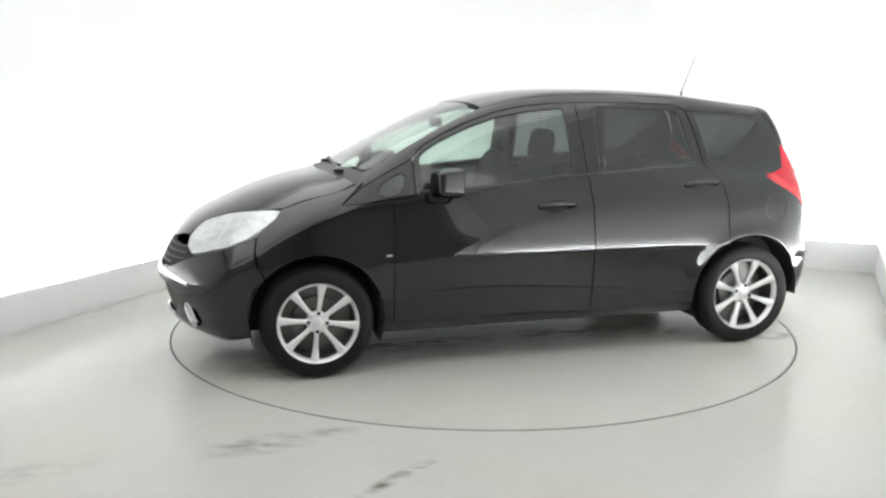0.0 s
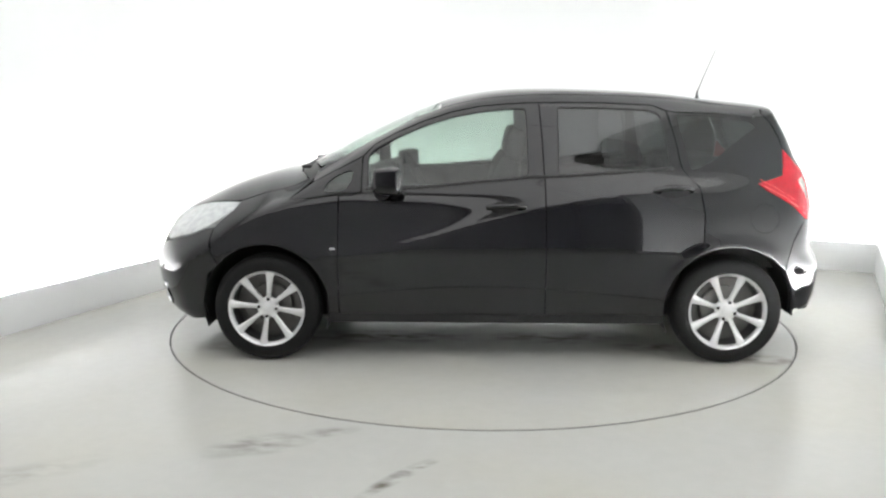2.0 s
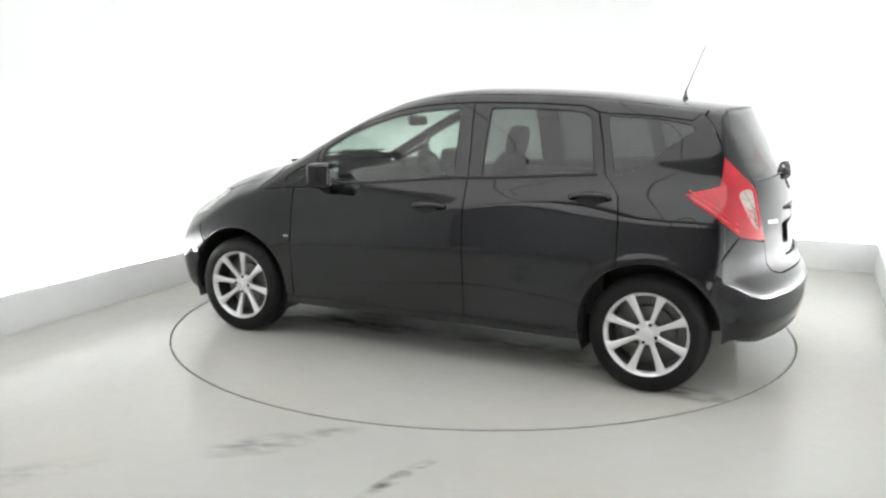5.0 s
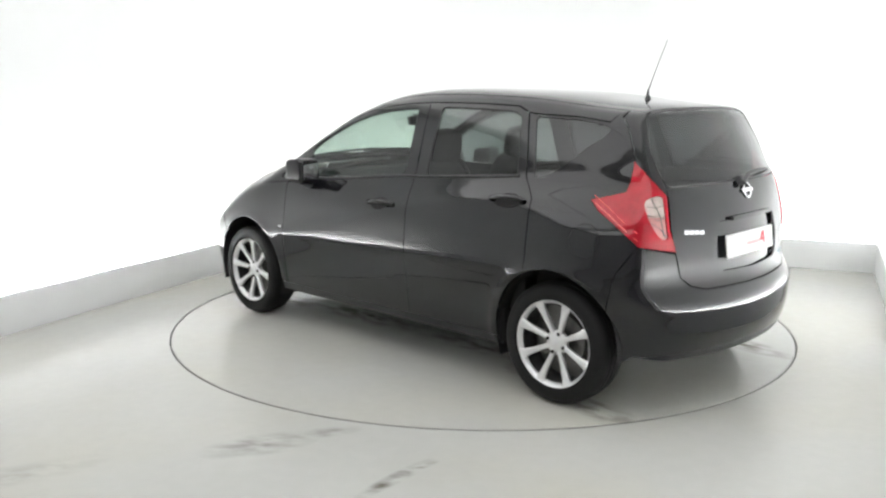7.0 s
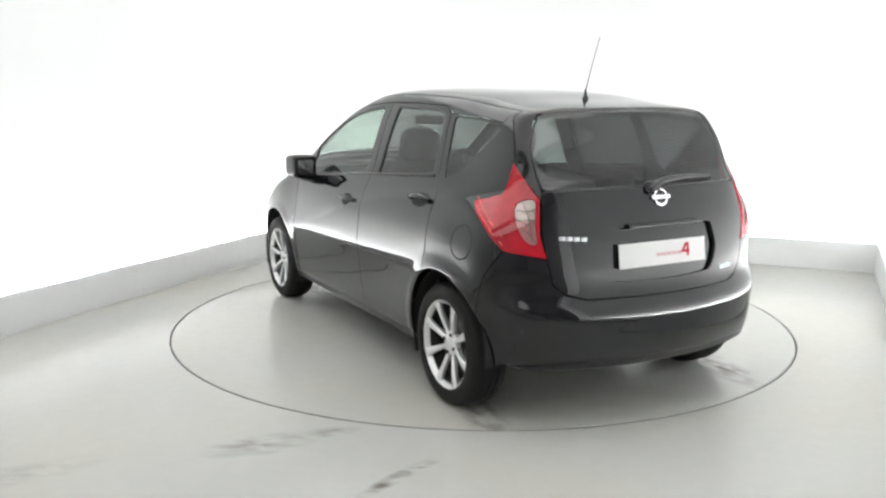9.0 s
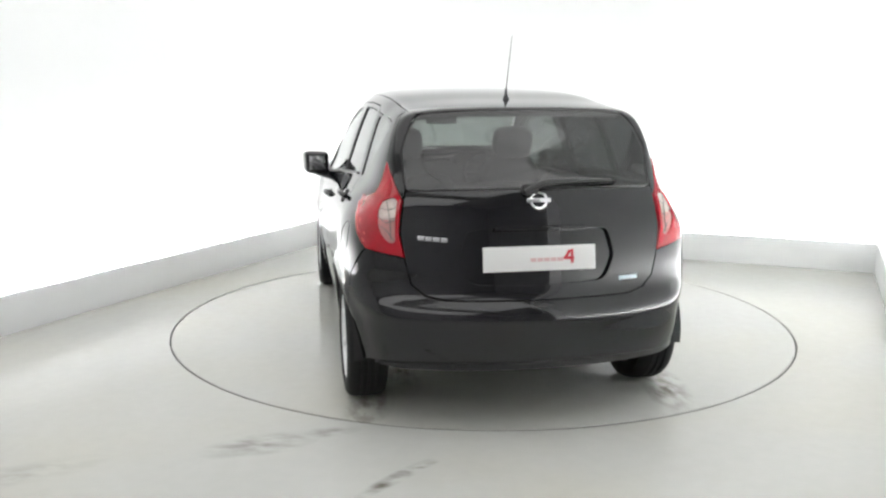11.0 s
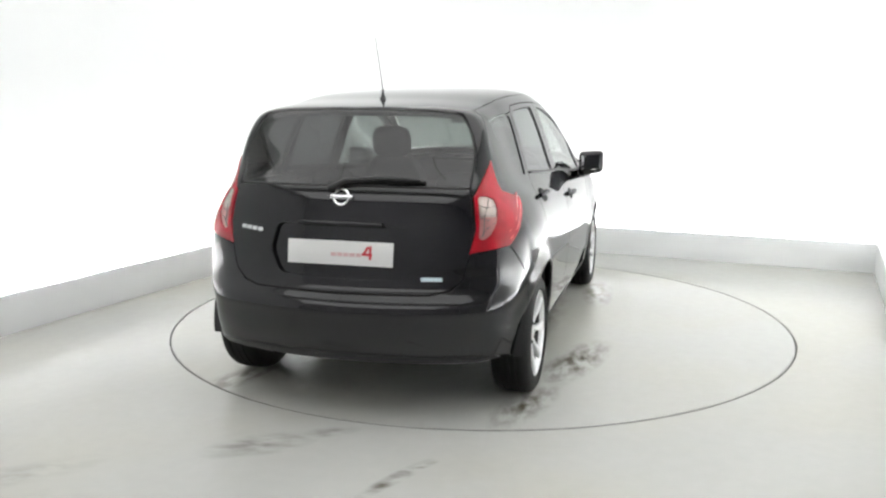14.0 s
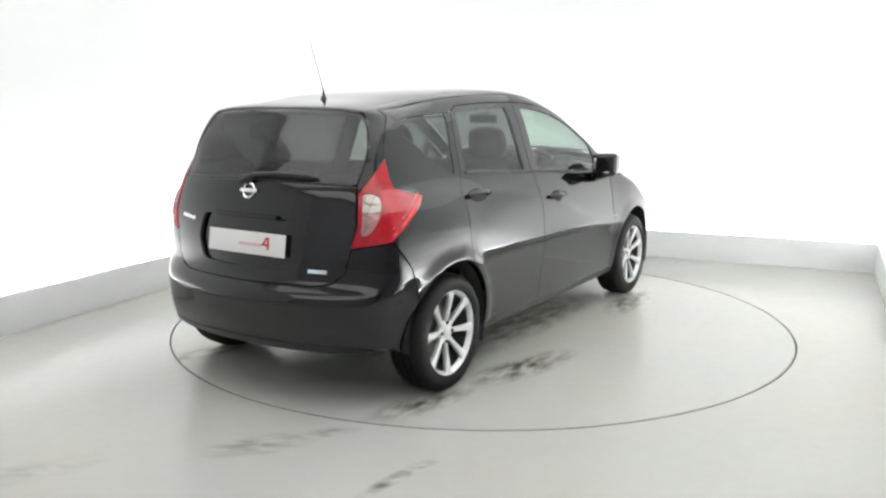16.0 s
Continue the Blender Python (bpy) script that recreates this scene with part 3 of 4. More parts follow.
def ends():
    # roof, bonnet, windscreen
    roof = on_top((.335, 0), (.33, .3), (.315, .532), (.1, .536), (-.2, .541), (-.6, .541), (-1.0, .536), (-1.3, .531), (-1.50, .525), (-1.57, .50), (-1.605, .25), (-1.612, 0))
    panel("roof", both(*roof), ABOVE, PAINT, CAR, sides="one", gap=.0015)
    # the lining's dark colour stands for the cabin's shade under the roof
    panel("headliner", both(*roof), ABOVE, PLASTIC, CAR, "roof lining, shade put into its dark colour", sides="one", gap=.01, inset=.03, step=.06)
    screen = on_top((1.11, 0), (1.09, .3), (1.02, .56), (.98, .60), (.9, .603), (.7, .578), (.44, .538), (.37, .52), (.345, .3), (.345, 0))
    panel("windscreen", both(*screen), ABOVE, SCREEN, CAR, "clear curved windscreen", sides="one", gap=.001, inset=.004, lip=.006)
    bonnet = on_top((2.045, 0), (2.03, .16), (1.94, .41), (1.86, .37), (1.72, .455), (1.52, .61), (1.455, .648), (1.3, .661), (1.15, .675), (1.07, .67), (1.15, .45), (1.19, .2), (1.195, 0))
    panel("bonnet", both(*bonnet), ABOVE, PAINT, CAR, sides="one")
    cowl = on_top((1.19, 0), (1.185, .2), (1.145, .45), (1.065, .67), (1.03, .685), (1.0, .60), (1.03, .56), (1.095, .3), (1.115, 0))
    panel("cowl", both(*cowl), ABOVE, TRIM, CAR, "matt black plastic cowl under the windscreen", sides="one", inset=.012)
    for y0, y1, x1 in ((.42, -.20, 1.09), (-.12, -.56, 1.02)):
        bm = bmesh.new()
        a, b = on_top((1.12, y0), (x1, y1)) + np.array((0, 0, .002))
        rod(bm, [a, a * .5 + b * .5 + (0, 0, .004), b], [.012, .009, .006])
        box(bm, (.06, .05, .02), Matrix.Translation(a), .01)
        part("wiper", bm, TRIM, CAR)

    # tailgate
    pane = rear((-1.63, 0, 1.436), (-1.60, .36, 1.43), (-1.563, .47, 1.415), (-1.60, .535, 1.36), (-1.645, .578, 1.256), (-1.70, .585, 1.16), (-1.738, .572, 1.085), (-1.78, .40, 1.088), (-1.828, 0, 1.094))
    gate_low = rear((-1.828, 0, 1.088), (-1.78, .40, 1.082), (-1.738, .575, 1.078), (-1.752, .583, 1.0), (-1.772, .597, .90), (-1.788, .583, .80), (-1.81, .557, .675), (-1.853, .512, .630), (-1.891, .43, .610), (-1.954, 0, .608))
    recess = rear((-1.84, 0, .912), (-1.844, .30, .910), (-1.847, .325, .895), (-1.852, .352, .785), (-1.875, .32, .70), (-1.882, .29, .676), (-1.89, 0, .668))
    gate = panel("tailgate", both(*gate_low), BEHIND, PAINT, CAR, sides="one", holes=[both(*recess)], step=.022)[0]
    panel("plate_recess", both(*recess), BEHIND, PAINT, CAR, sides="one", gap=-.004, inset=.020, softly=1)[0].parent = gate
    panel("rear_window", both(*pane), BEHIND, PRIVACY, CAR, "dark tinted rear window", sides="one", inset=.003, lip=.005)[0].parent = gate
    seal(both(*pane), BEHIND, 1, gate)
    # pillar strips and spoiler round the rear window
    strip = np.concatenate([rear((-1.57, .495, 1.418), (-1.605, .545, 1.36), (-1.65, .59, 1.256), (-1.705, .597, 1.16), (-1.738, .582, 1.08), (-1.748, .588, 1.045)),
                            on_side((-1.615, 1.185), (-1.605, 1.20), (-1.59, 1.26), (-1.535, 1.36), (-1.50, 1.398)), on_top((-1.505, .52))])
    panel("rear_pillar", strip, flat_view((.7, -1, -.35)), GLOSS, CAR, step=.015, gap=.001)
    lip_top = on_top((-1.616, 0), (-1.61, .25), (-1.575, .495), (-1.56, .5))
    spoiler = np.concatenate([lip_top, rear((-1.60, .47, 1.418), (-1.60, .36, 1.433), (-1.63, 0, 1.440))])
    panel("spoiler", both(*spoiler), flat_view((.8, 0, -.6)), PAINT, CAR, sides="one", step=.012, gap=.0005)
    # rear bumper
    sweep = rear((-1.957, 0, .604), (-1.895, .43, .606), (-1.857, .517, .625), (-1.815, .563, .672), (-1.793, .585, .785))
    over, under, low = rear_seams()
    sweep = np.concatenate([sweep, low, on_side(*arc(-1.3, .358, 148, 186, 6)[1:]), rear((-1.70, .76, .305), (-1.80, .62, .318), (-1.90, .40, .325), (-1.95, 0, .33))])
    panel("rear_bumper", both(*sweep), BEHIND, PAINT, CAR, sides="one", step=.02)
    valance = rear((-1.94, 0, .326), (-1.90, .40, .321), (-1.80, .62, .313), (-1.72, .72, .300), (-1.78, .62, .285), (-1.87, .4, .285), (-1.9, 0, .288))
    panel("rear_valance", both(*valance), BEHIND, TRIM, CAR, sides="one", step=.02)
    # tail lights
    red = np.concatenate([over, rear((-1.66, .605, 1.12), (-1.744, .592, 1.045), (-1.768, .606, .90), (-1.790, .580, .792)), under[::-1][:-1]])
    clear = rear((-1.690, .685, 1.023), (-1.715, .652, 1.045), (-1.738, .612, 1.046), (-1.755, .622, .953), (-1.766, .618, .852), (-1.750, .655, .860), (-1.735, .688, .907), (-1.713, .700, .968))
    lights = panel("tail_light", red, BEHIND, RED, CAR, "red tail light lens", holes=[clear], step=.012, gap=.002, inset=-.006, lip=.03)
    for k, (name, z0, z1) in enumerate((("reversing_lens", .962, 1.06), ("indicator_lens", .84, .954))):
        keep = clear.copy()
        keep[:, 2] = np.clip(keep[:, 2], z0, z1)
        for d, w in zip(lights, panel(name, rear(*keep), BEHIND, PINK_LENS if k else CLEAR_LENS, CAR, "pale pinkish lens", step=.010, gap=.0005, inset=.001, softly=1)):
            w.parent = d
    back_plate = panel("lens_housing", clear, BEHIND, CLEAR_LENS, CAR, step=.015, gap=-.003, inset=.008)
    for d, w in zip(lights, back_plate):
        w.parent = d
    for line in (((-1.722, .668, 1.035), (-1.742, .640, .955), (-1.758, .636, .868)), ((-1.713, .700, .968), (-1.735, .655, .940), (-1.755, .622, .953)),
                 ((-1.722, .690, .930), (-1.745, .650, .905), (-1.762, .620, .862)), ((-1.700, .684, 1.000), (-1.728, .645, .995), (-1.748, .615, 1.010))):
        web = rear(*line)
        for d, sgn in zip(lights, (1, -1)):
            bm = bmesh.new()
            rod(bm, [Vector(p * (1, sgn, 1)) + Vector(n * (1, sgn, 1)) * .002 for p, n in zip(web, slope(web))], .0022, 6)
            part("lens_web", bm, STEEL, d, "grey web in the clear lens")
    for lift, wide in ((.028, .0035), (.060, .0025)):
        low_line = rear(*[(x + .01, y, z + lift) for x, y, z in under[1:]])
        for d, sgn in zip(lights, (1, -1)):
            bm = bmesh.new()
            rod(bm, [Vector(p * (1, sgn, 1)) + Vector(n * (1, sgn, 1)) * .006 for p, n in zip(low_line, slope(low_line))], wide, 8)
            part("lens_rib", bm, BRIGHT_RED, d, "lighter red rib in the lens")
    # head lights
    def front(*pts):
        q = np.array([(np.arctan2(y, x - .9) * .8, z) for x, y, z in pts])
        return AHEAD[1](q)
    lens = np.concatenate([on_top((1.935, .425), (1.855, .385), (1.72, .468), (1.52, .622), (1.468, .662)), on_side((1.503, .85), (1.585, .795), (1.66, .752)), front((1.756, .70, .716), (1.86, .61, .682), (1.92, .545, .664), (1.945, .47, .695))])
    aim = flat_view((-.55, -.6, -.8))
    panel("headlight", lens, aim, LAMP, CAR, "silvery clear headlight lens", step=.012, inset=-.003, lip=.03)
    # front bumper, grille and lamps
    upper = front((2.09, 0, .545), (2.05, .30, .562), (2.03, .40, .588), (1.925, .54, .658), (1.94, .475, .69), (1.95, .43, .705), (2.0, .25, .70), (2.03, 0, .70))
    top_edge = front((2.09, 0, .540), (2.05, .30, .557), (2.03, .40, .582), (1.925, .545, .650), (1.86, .615, .676), (1.756, .705, .708))
    bumper = np.concatenate([top_edge, on_side((1.66, .748), (1.605, .762), (1.617, .70), (1.605, .62), (1.57, .555)), front((1.62, .80, .50), (1.655, .79, .36), (1.655, .78, .24), (1.80, .66, .20), (1.95, .40, .19), (2.0, 0, .19))])
    mouth = front((2.1, 0, .475), (2.05, .30, .475), (2.02, .40, .46), (2.0, .44, .36), (2.03, .30, .28), (2.07, 0, .28))
    fog = front((1.985, .50, .40), (1.94, .56, .40), (1.89, .625, .36), (1.885, .63, .30), (1.93, .56, .265), (1.97, .51, .30))
    panel("front_bumper", both(*bumper), AHEAD, PAINT, CAR, sides="one", holes=[both(*mouth), fog, fog * (1, -1, 1)])
    grille = panel("upper_grille", both(*upper), AHEAD, DARK, CAR, "black mesh grille", sides="one", inset=.022, step=.02)[0]
    for z in (.585, .62, .655, .685):
        reach = .50 if z > .6 else .34
        line = AHEAD[1](np.array([(np.arctan2(y, 1.13) * .8, z + .05 * y * y) for y in np.linspace(-reach, reach, 15)]))
        bm = bmesh.new()
        rod(bm, list(line - slope(line) * .016), .005, 8)
        part("slat", bm, TRIM, grille)
    panel("lower_grille", both(*mouth), AHEAD, TRIM, CAR, "black lower grille", sides="one", inset=.03, gap=-.01)
    strip_c = front((2.10, 0, .535), (2.05, .30, .548), (2.0, .46, .532), (1.95, .575, .512), (1.955, .57, .497), (2.0, .46, .512), (2.05, .30, .524), (2.10, 0, .51))
    panel("chrome_strip", both(*strip_c), AHEAD, CHROME, CAR, "thin chrome bumper strip", sides="one", inset=-.006, step=.012, gap=0)
    for p in panel("fog_light", fog, AHEAD, GLOSS, CAR, "fog light in a black bezel", inset=.025, gap=-.01):
        s = 1 if p == bpy.data.objects.get("fog_light") else -1
        c0, nn = np.array(front((1.94, .555, .335))[0]), slope(np.array(front((1.94, .555, .335))))[0]
        turn = Vector(nn * (1, s, 1)).to_track_quat("Y", "Z").to_matrix().to_4x4()
        bm = bmesh.new()
        lathe(bm, [(.045, -.02), (.058, -.02), (.060, .004), (.050, .006)], 28)
        part("chrome_ring", bm, CHROME, p, "chrome ring", place=Matrix.Translation(Vector(c0 * (1, s, 1))) @ turn @ Matrix.Diagonal((.8, 1, 1.25, 1)))
        bm = bmesh.new()
        lathe(bm, [(.0005, -.008), (.03, -.010), (.047, -.018), (.0005, -.02)], 24)
        part("fog_lens", bm, LAMP, p, "clear fog lens", place=Matrix.Translation(Vector(c0 * (1, s, 1))) @ turn @ Matrix.Diagonal((.8, 1, 1.25, 1)))


def wheel_at(x, s, turn):
    """An eight-spoke alloy wheel with its tyre; s is the side it faces."""
    place = pose(x, s * .735, .305, 0, 0, 0 if s > 0 else 180) @ pose(0, 0, 0, 0, turn, 0)
    bm = bmesh.new()
    lathe(bm, [(.210, .087), (.217, .0925), (.2225, .088), (.222, .075), (.208, .066), (.199, .066), (.203, .078)], 72)
    w = part("wheel", bm, ALLOY, CAR, "silver eight-spoke alloy wheel", place=place)
    bm = bmesh.new()
    lathe(bm, [(.206, .066), (.198, -.07), (.212, -.09), (.205, -.09), (.188, -.07), (.194, .066)], 60)
    part("barrel", bm, BARREL, w, "dark grey inside of the rim")
    bm = bmesh.new()
    lathe(bm, [(.216, .088), (.225, .099), (.245, .103), (.272, .099), (.290, .088), (.300, .070), (.3045, .050), (.3045, .040), (.299, .038), (.299, .031), (.305, .029), (.305, .006), (.299, .004), (.299, -.004), (.305, -.006),
               (.305, -.029), (.299, -.031), (.299, -.038), (.3045, -.040), (.300, -.070), (.288, -.090), (.25, -.1), (.216, -.088), (.20, 0)], 96)
    part("tyre", bm, RUBBER, w, "black rubber tyre")
    bm = bmesh.new()
    for k in range(8):
        m = pose(0, 0, 0, 0, 45 * k + 11, 0)
        # a spoke widening to the rim and dished towards the hub
        cross = []
        for r, half, out, deep in ((.035, .015, .062, .03), (.08, .0125, .068, .028), (.14, .0155, .080, .026), (.185, .021, .087, .024), (.212, .029, .089, .02)):
            cross.append([bm.verts.new(m @ Vector(p)) for p in ((-half, out - .006, r), (-half * .6, out, r), (half * .6, out, r), (half, out - .006, r), (half * .8, out - deep, r), (-half * .8, out - deep, r))])
        for a, b in zip(cross, cross[1:]):
            for i in range(6):
                bm.faces.new((a[i], a[(i + 1) % 6], b[(i + 1) % 6], b[i]))
    bmesh.ops.recalc_face_normals(bm, faces=bm.faces[:])
    part("spokes", bm, ALLOY, w)
    bm = bmesh.new()
    lathe(bm, [(.0005, .074), (.022, .073), (.029, .068), (.030, .05), (.0005, .05)], 28)
    part("hub_cap", bm, ALLOY, w, "round silver hub cap")
    bm = bmesh.new()
    lathe(bm, [(.02, .03), (.060, .030), (.062, .052), (.055, .060), (.04, .064), (.02, .064)], 36)
    part("hub", bm, ALLOY, w)
    for k in range(4):
        bm = bmesh.new()
        lathe(bm, [(.0005, .0705), (.008, .070), (.0095, .066), (.0095, .05), (.0005, .05)], 8, pose(.05 * math.cos(radians(90 * k + 33)), 0, .05 * math.sin(radians(90 * k + 33))))
        part("wheel_nut", bm, DARK, w, "dark wheel nut")
    bm = bmesh.new()
    lathe(bm, [(.02, .0), (.13, .0), (.13, -.02), (.02, -.02)], 40)
    lathe(bm, [(.13, -.03), (.19, -.03), (.19, -.04), (.13, -.04)], 40)
    part("brake_disc", bm, STEEL, w, "steel brake disc behind the spokes")
    bm = bmesh.new()
    box(bm, (.06, .05, .12), pose(.105, .0, 0), .012)
    part("brake_caliper", bm, STEEL, w)


def arches_and_floor():
    for x, first, last in ((1.3, -20, 203), (-1.3, -23, 186)):
        for s in (1, -1):
            bm = bmesh.new()
            pts = arc(0, .362, first, last, 30, .015)
            for a, b in zip(pts, pts[1:]):
                bm.faces.new([bm.verts.new((p[0], y, p[1])) for p, y in ((a, -.01), (b, -.01), (b, -.36), (a, -.36))])
            bmesh.ops.remove_doubles(bm, verts=bm.verts, dist=.0005)
            cap = [bm.verts.new((p[0], -.36, p[1])) for p in pts]
            bm.faces.new(cap)
            part("arch_liner", bm, DARK, CAR, "black plastic wheel arch liner", place=pose(x, s * .825, .305) @ Matrix.Diagonal((1, s, 1, 1)))
    bm = bmesh.new()
    box(bm, (1.84, 1.50, .06), pose(0, 0, .25), .02)
    box(bm, (.72, .86, .10), pose(1.3, 0, .27), .02)
    box(bm, (.80, .86, .10), pose(-1.3, 0, .33), .02)
    box(bm, (.3, .9, .03), pose(1.76, 0, .25), .01)
    box(bm, (.18, 1.1, .05), pose(-1.73, 0, .30), .02)
    box(bm, (.5, .12, .05), pose(-.4, .1, .205), .02)
    for s in (1, -1):
        box(bm, (1.92, .09, .20), pose(0, s * .735, .315), .02)
    part("floor_pan", bm, DARK, CAR, "dark underbody")
    bm = bmesh.new()
    box(bm, (.10, 1.1, .10), pose(-1.3, 0, .28), .03)
    part("rear_axle", bm, DARK, CAR)


def cabin():
    def pillow(bm, size, m, bulk=.45):
        """A padded block with softly rounded sides."""
        made = bmesh.ops.create_uvsphere(bm, u_segments=24, v_segments=14, radius=1)["verts"]
        for v in made:
            v.co = Vector([math.copysign(abs(c) ** bulk, c) * h / 2 for c, h in zip(v.co, size)])
        bmesh.ops.transform(bm, matrix=m, verts=made)

    def seat(x, y, wide):
        single = wide < .7
        bm = bmesh.new()
        pillow(bm, (.52, wide, .18), pose(x + .22, y, .56, 0, -6, 0))
        part("seat_cushion", bm, CLOTH, CAR, "dark cloth seat cushion")
        bm = bmesh.new()
        pillow(bm, (.16, wide - .02, .62 if single else .50), pose(x - .08, y, .83 if single else .79, 0, -14, 0), .5)
        if single:
            for v in bm.verts:
                v.co.y = y + (v.co.y - y) * (1 - .35 * max(0, v.co.z - .85) / .3)
        part("seat_back", bm, CLOTH, CAR, "dark cloth seat back")
        for yy in ((y,) if single else (y - .36, y + .36)):
            z = 1.20 if single else .99
            bm = bmesh.new()
            pillow(bm, (.10, .26, .21), pose(x - .18, yy, z, 0, -10, 0), .6)
            for k in (-.05, .05):
                rod(bm, [(x - .16, yy + k, z - .20), (x - .17, yy + k, z - .04)], .006, 8)
            part("headrest", bm, CLOTH, CAR, "dark cloth headrest")
    seat(.05, .36, .50)
    seat(.05, -.36, .50)
    seat(-.92, 0, 1.22)
    bm = bmesh.new()
    box(bm, (.42, 1.38, .20), pose(.83, 0, .90, 0, 10, 0), .06, 3)
    box(bm, (.22, .46, .07), pose(.72, -.36, 1.02, 0, 14, 0), .03, 3)
    box(bm, (.25, .30, .45), pose(.66, 0, .66, 0, -12, 0), .04, 3)
    part("dashboard", bm, PLASTIC, CAR, "dark grey dashboard")
    bm = bmesh.new()
    m = pose(.50, -.36, .95, 0, -62, 0)
    pts = [m @ Vector((.18 * math.cos(a), .18 * math.sin(a), 0)) for a in np.linspace(0, 2 * math.pi, 33)]
    rod(bm, pts, .015, 10)
    box(bm, (.12, .14, .05), m, .02)
    for a in (0, 90, -90):
        rod(bm, [m @ Vector((0, 0, 0)), m @ (Matrix.Rotation(radians(a), 3, "Z") @ Vector((.175, 0, 0)))], .014, 8)
    part("steering_wheel", bm, PLASTIC, CAR, "black steering wheel")
    bm = bmesh.new()
    box(bm, (.03, .22, .06), pose(.44, 0, 1.335, 0, 8, 0), .012)
    rod(bm, [(.45, 0, 1.35), (.50, 0, 1.372)], .012, 8)
    part("rear_view_mirror", bm, PLASTIC, CAR)
    bm = bmesh.new()
    box(bm, (.40, 1.06, .02), pose(-1.42, 0, 1.0), .006)
    part("parcel_shelf", bm, PLASTIC, CAR, "dark parcel shelf")
    for s in (1, -1):
        bm = bmesh.new()
        box(bm, (2.0, .05, .66), pose(-.05, s * .70, .68), .02)
        part("door_lining", bm, PLASTIC, CAR, "dark door lining")
        bm = bmesh.new()
        box(bm, (.60, .04, .55), pose(-1.36, s * .63, .80), .015)
        part("boot_side_trim", bm, PLASTIC, CAR)
    bm = bmesh.new()
    box(bm, (.06, 1.2, .50), pose(-1.70, 0, .78, 0, 4, 0), .02)
    part("boot_lining", bm, PLASTIC, CAR)


def small_parts():
    for s in (1, -1):
        side = Matrix.Diagonal((1, s, 1, 1))
        # door handles, each over a thin dark disc that stands for its shaded scoop
        for x, z, tilt in ((-.055, .888, 1), (-.978, .982, 2)):
            p, = on_side((x, z))
            n = Vector(slope(np.array([p]))[0])
            m = side @ Matrix.Translation(p) @ pose(0, 0, 0, math.degrees(math.asin(n.z)), tilt, 0)
            bm = bmesh.new()
            k = bmesh.ops.create_uvsphere(bm, u_segments=28, v_segments=14, radius=1)["verts"]
            bmesh.ops.transform(bm, matrix=m @ pose(0, -.002, -.002) @ Matrix.Diagonal((.088, .006, .040, 1)), verts=k)
            part("scoop_shade", bm, DARK, CAR, "dark disc for the shaded scoop behind the handle")
            bm = bmesh.new()
            bar = [m @ Vector(q) for q in ((.105, .004, 0), (.085, .020, 0), (.04, .031, .001), (0, .034, .001), (-.05, .031, .001), (-.085, .022, 0), (-.105, .004, 0))]
            rod(bm, bar, [.012, .014, .0145, .0145, .0145, .014, .012], 12)
            part("door_handle", bm, PAINT, CAR, "black pull handle")
        # door mirrors
        bm = bmesh.new()
        box(bm, (.15, .168, .160), side @ pose(.605, .872, 1.03, 0, 0, 8 * s), .036, 5)
        for v in bm.verts:
            v.co.z += .10 * (abs(v.co.y) - .80) - 2.2 * max(0, v.co.x - .60) * (v.co.z - 1.02) - .8 * (abs(v.co.y) - .88) * (v.co.z - 1.04)
        mir = part("door_mirror", bm, PAINT, CAR, "black door mirror")
        bm = bmesh.new()
        box(bm, (.004, .108, .096), side @ pose(.5305, .865, 1.036, 0, 0, 8 * s), .0015)
        part("mirror_glass", bm, CHROME, mir, "mirror glass")
        bm = bmesh.new()
        rod(bm, [side @ Vector(q) for q in ((.66, .755, .955), (.635, .80, .955), (.61, .86, .975))], [.038, .032, .03], 12)
        box(bm, (.12, .03, .05), side @ pose(.62, .772, .945, 0, 0, 0), .012)
        part("mirror_foot", bm, TRIM, mir, "matt black mirror foot")
        # waist moulding under the windows
        bm = bmesh.new()
        pts = on_side(*[(x, z) for x, z in ((.73, .985), (.5, .991), (.31, 1.004), (.09, 1.025), (-.19, 1.05), (-.34, 1.054), (-.66, 1.074), (-.99, 1.097))])
        rod(bm, [side @ (Vector(p) + Vector((0, .001, 0))) for p in pts], .008, 8)
        part("waist_moulding", bm, TRIM, CAR)
        # side repeater on the wing
        p, = on_side((.915, .655))
        bm = bmesh.new()
        box(bm, (.032, .010, .013), side @ Matrix.Translation(p), .004)
        part("side_repeater", bm, LAMP, CAR, "small clear side repeater")
    # round fuel flap on the left rear quarter
    pts = on_side(*[(-1.47 + .078 * math.cos(a), .835 + .078 * math.sin(a)) for a in np.linspace(0, 2 * math.pi, 41)])
    bm = bmesh.new()
    rod(bm, list(pts), .0016, 6)
    part("fuel_flap", bm, DARK, CAR, "round fuel flap joint")
    # aerial
    bm = bmesh.new()
    foot, = on_top((-1.285, 0))
    lathe(bm, [(.0005, .055), (.005, .050), (.008, .022), (.018, .0), (.0005, -.01)], 20, Matrix.Translation(foot) @ pose(0, 0, 0, 90))
    aerial = part("aerial", bm, TRIM, CAR, "thin black roof aerial")
    bm = bmesh.new()
    rod(bm, [Vector(foot) + Vector(q) for q in ((0, 0, .04), (-.04, 0, .15), (-.10, 0, .30))], [.0032, .0022, .0015], 8)
    part("aerial_rod", bm, TRIM, aerial)
    # badge: a ring with a bar across it
    bm = bmesh.new()
    lathe(bm, [(.029, 0), (.042, 0), (.042, .008), (.037, .011), (.031, .008)], 36)
    box(bm, (.112, .010, .020), pose(0, .006, 0), .004)
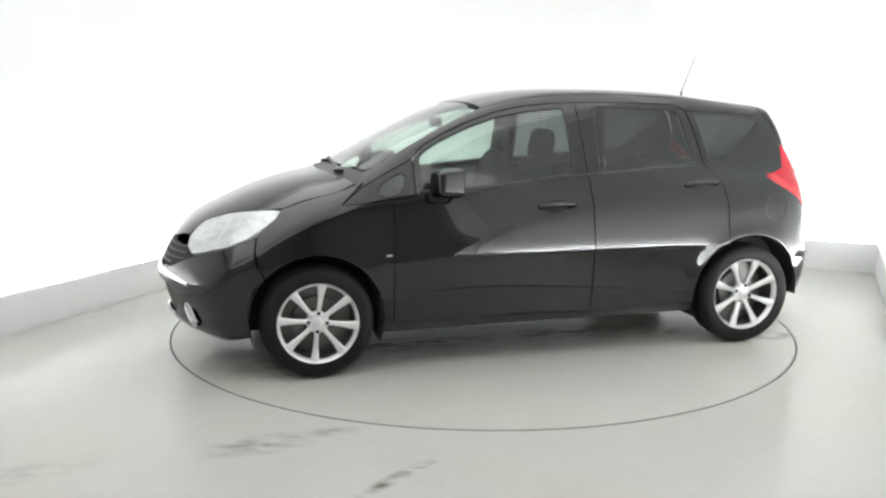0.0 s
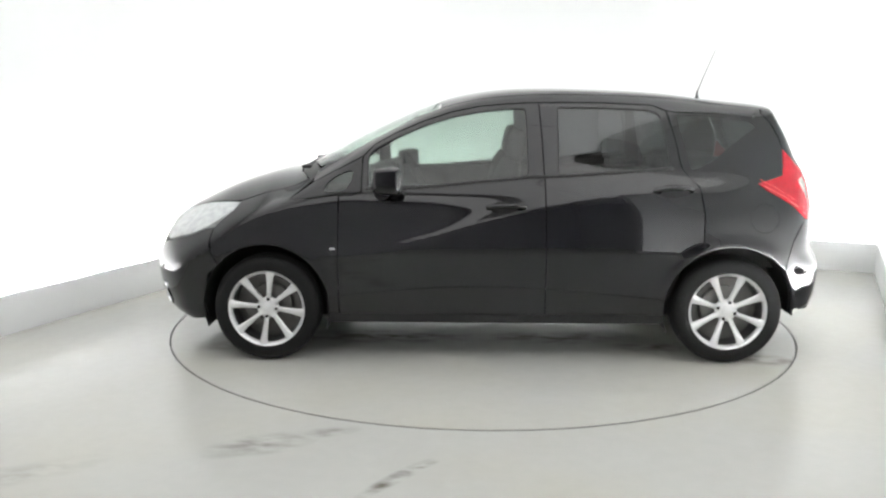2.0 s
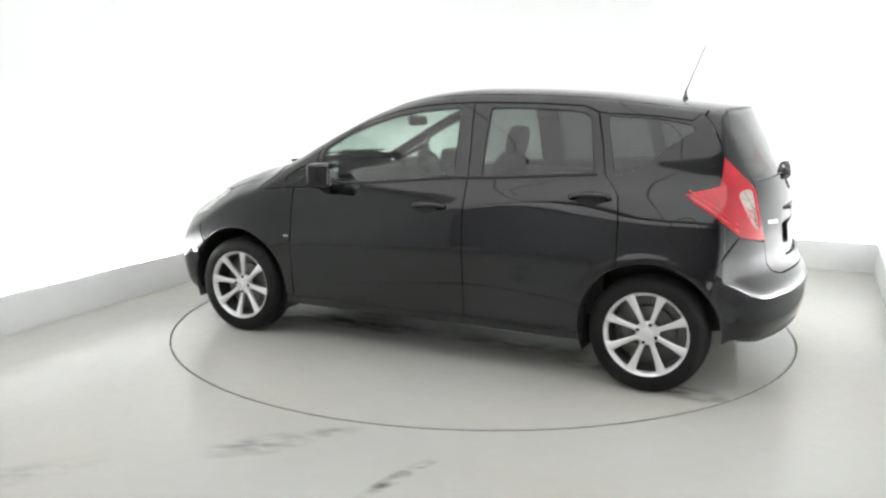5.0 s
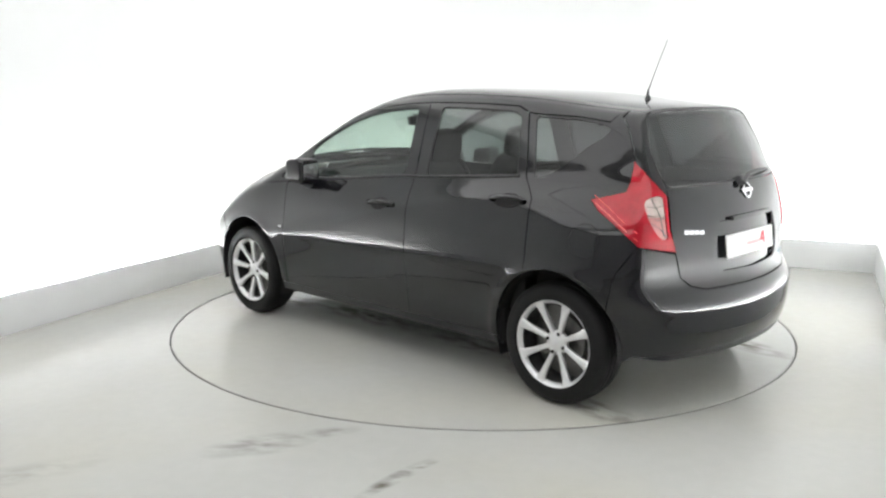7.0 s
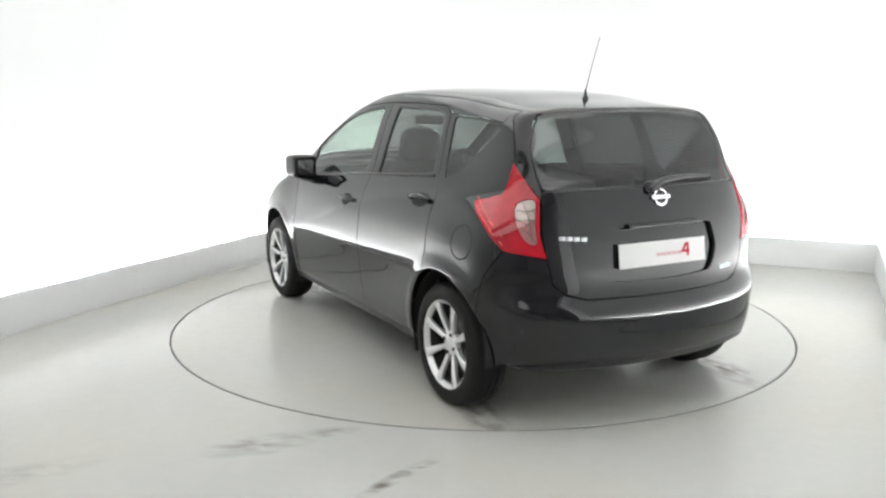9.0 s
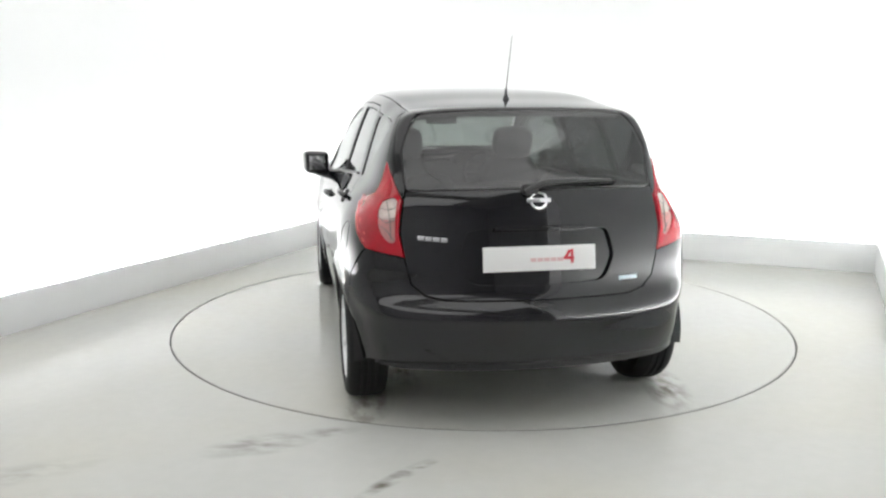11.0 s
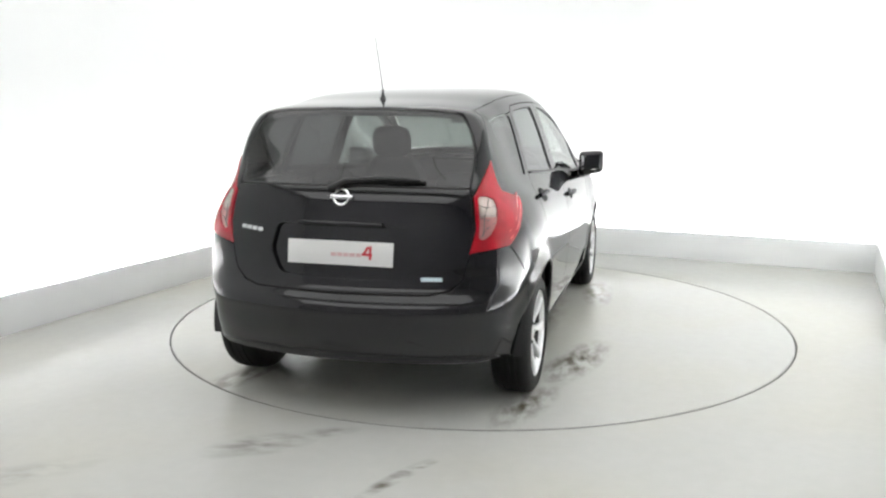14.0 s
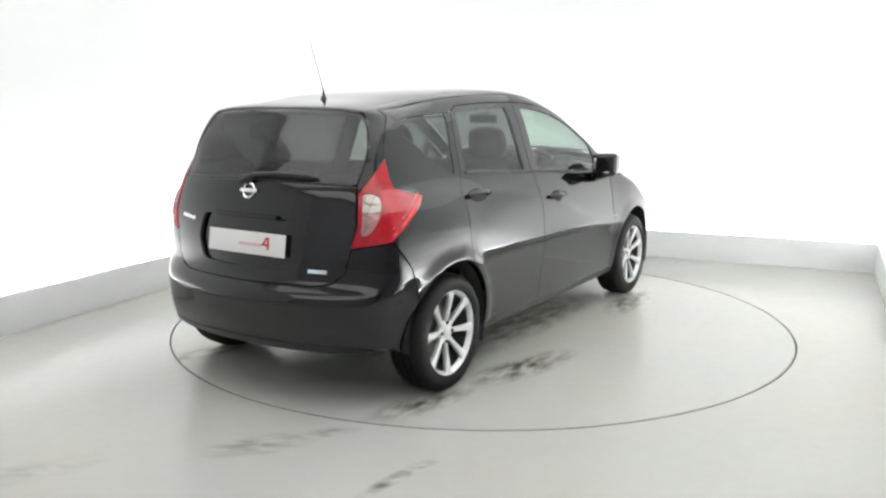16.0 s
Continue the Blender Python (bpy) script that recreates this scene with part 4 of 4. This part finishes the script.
    part("rear_badge", bm, CHROME, CAR, "round chrome badge with a bar", place=pose(-1.856, 0, 1.037, 0, 0, 90) @ pose(0, 0, 0, 15, 0, 0))
    # lettering kept as four plain bars
    for k in range(4):
        y = .525 - k * .037
        q = BEHIND[1](np.array([(math.atan2(y, .925) * .8, .878 - k * .0025)]))
        n = Vector(slope(q)[0])
        bm = bmesh.new()
        box(bm, (.030, .005, .019), Matrix.Translation(q[0]) @ n.to_track_quat("Y", "Z").to_matrix().to_4x4(), .002)
        part("badge_bar", bm, CHROME, CAR, "small chrome badge bar")
    # plate
    bm = bmesh.new()
    box(bm, (.006, .52, .111), pose(-1.894, 0, .784, 0, 8, 0), .002)
    plate = part("number_plate", bm, PLATE, CAR, "white plate with a small red sign")
    bm = bmesh.new()
    for y, z, w, h, a in ((-.135, .784, .050, .012, 0), (-.150, .792, .012, .062, 0), (-.128, .800, .012, .045, 32)):
        box(bm, (.002, w, h), pose(-1.8978 - (z - .786) * -.14, y, z - .002, a, 8, 0))
    part("plate_mark", bm, INK, plate, "red mark", smooth_on=False)
    bm = bmesh.new()
    for k in range(5):
        box(bm, (.002, .026, .016), pose(-1.8987, .03 - .031 * k, .778, 0, 8, 0))
    part("plate_bar", bm, PALE_INK, plate, "pale pink bars", smooth_on=False)
    bm = bmesh.new()
    box(bm, (.03, .42, .022), pose(-1.884, 0, .918, 0, 10, 0), .008)
    part("plate_lamp_bar", bm, GLOSS, CAR)
    q = BEHIND[1](np.array([(math.atan2(-.425, .95) * .8, .677)]))
    bm = bmesh.new()
    box(bm, (.098, .003, .018), Matrix.Translation(q[0]) @ Vector(slope(q)[0]).to_track_quat("Y", "Z").to_matrix().to_4x4())
    part("sticker", bm, BLUE, CAR, "pale blue sticker", smooth_on=False)
    # rear wiper
    bm = bmesh.new()
    box(bm, (.05, .075, .05), pose(-1.835, .035, 1.085, 0, 20, 0), .016, 3)
    rod(bm, [(-1.86, .06, 1.075), (-1.85, -.02, 1.115), (-1.835, -.18, 1.125), (-1.80, -.36, 1.118)], [.016, .014, .011, .006], 10)
    wiper = part("rear_wiper", bm, TRIM, CAR, "black rear wiper")
    bm = bmesh.new()
    rod(bm, [(-1.835, .02, 1.10), (-1.83, -.18, 1.106), (-1.79, -.385, 1.108)], .007, 8)
    part("wiper_blade", bm, RUBBER, wiper)


lower_body()
ends()
for wx, ws, wt in ((1.3, 1, 27), (-1.3, 1, 14), (1.3, -1, 10), (-1.3, -1, 30)):
    wheel_at(wx, ws, wt)
arches_and_floor()
cabin()
small_parts()


# ---- what moves ----
def motions():
    """The turntable carries the car round, clockwise from above, a little unevenly."""
    turns = [197.94, 193.86, 189.84, 185.89, 181.03, 176.95, 172.97, 169.15, 165.02, 160.61, 156.21, 151.80, 147.39, 142.98, 138.79, 134.69, 129.41, 125.24, 121.17, 116.76, 112.36, 107.96, 103.56, 99.16, 94.83, 90.56, 86.33, 82.09, 76.72, 72.48, 68.31, 64.16, 59.91]
    rows = [(k * .5, pose(0, 0, 0, 0, 0, a)) for k, a in enumerate(turns)]
    walk(TABLE, [(t, pose(HUB, 0, 0) @ m) for t, m in rows])
    walk(CAR, [(t, m @ pose(-.0667, .2036, 0)) for t, m in rows])


motions()
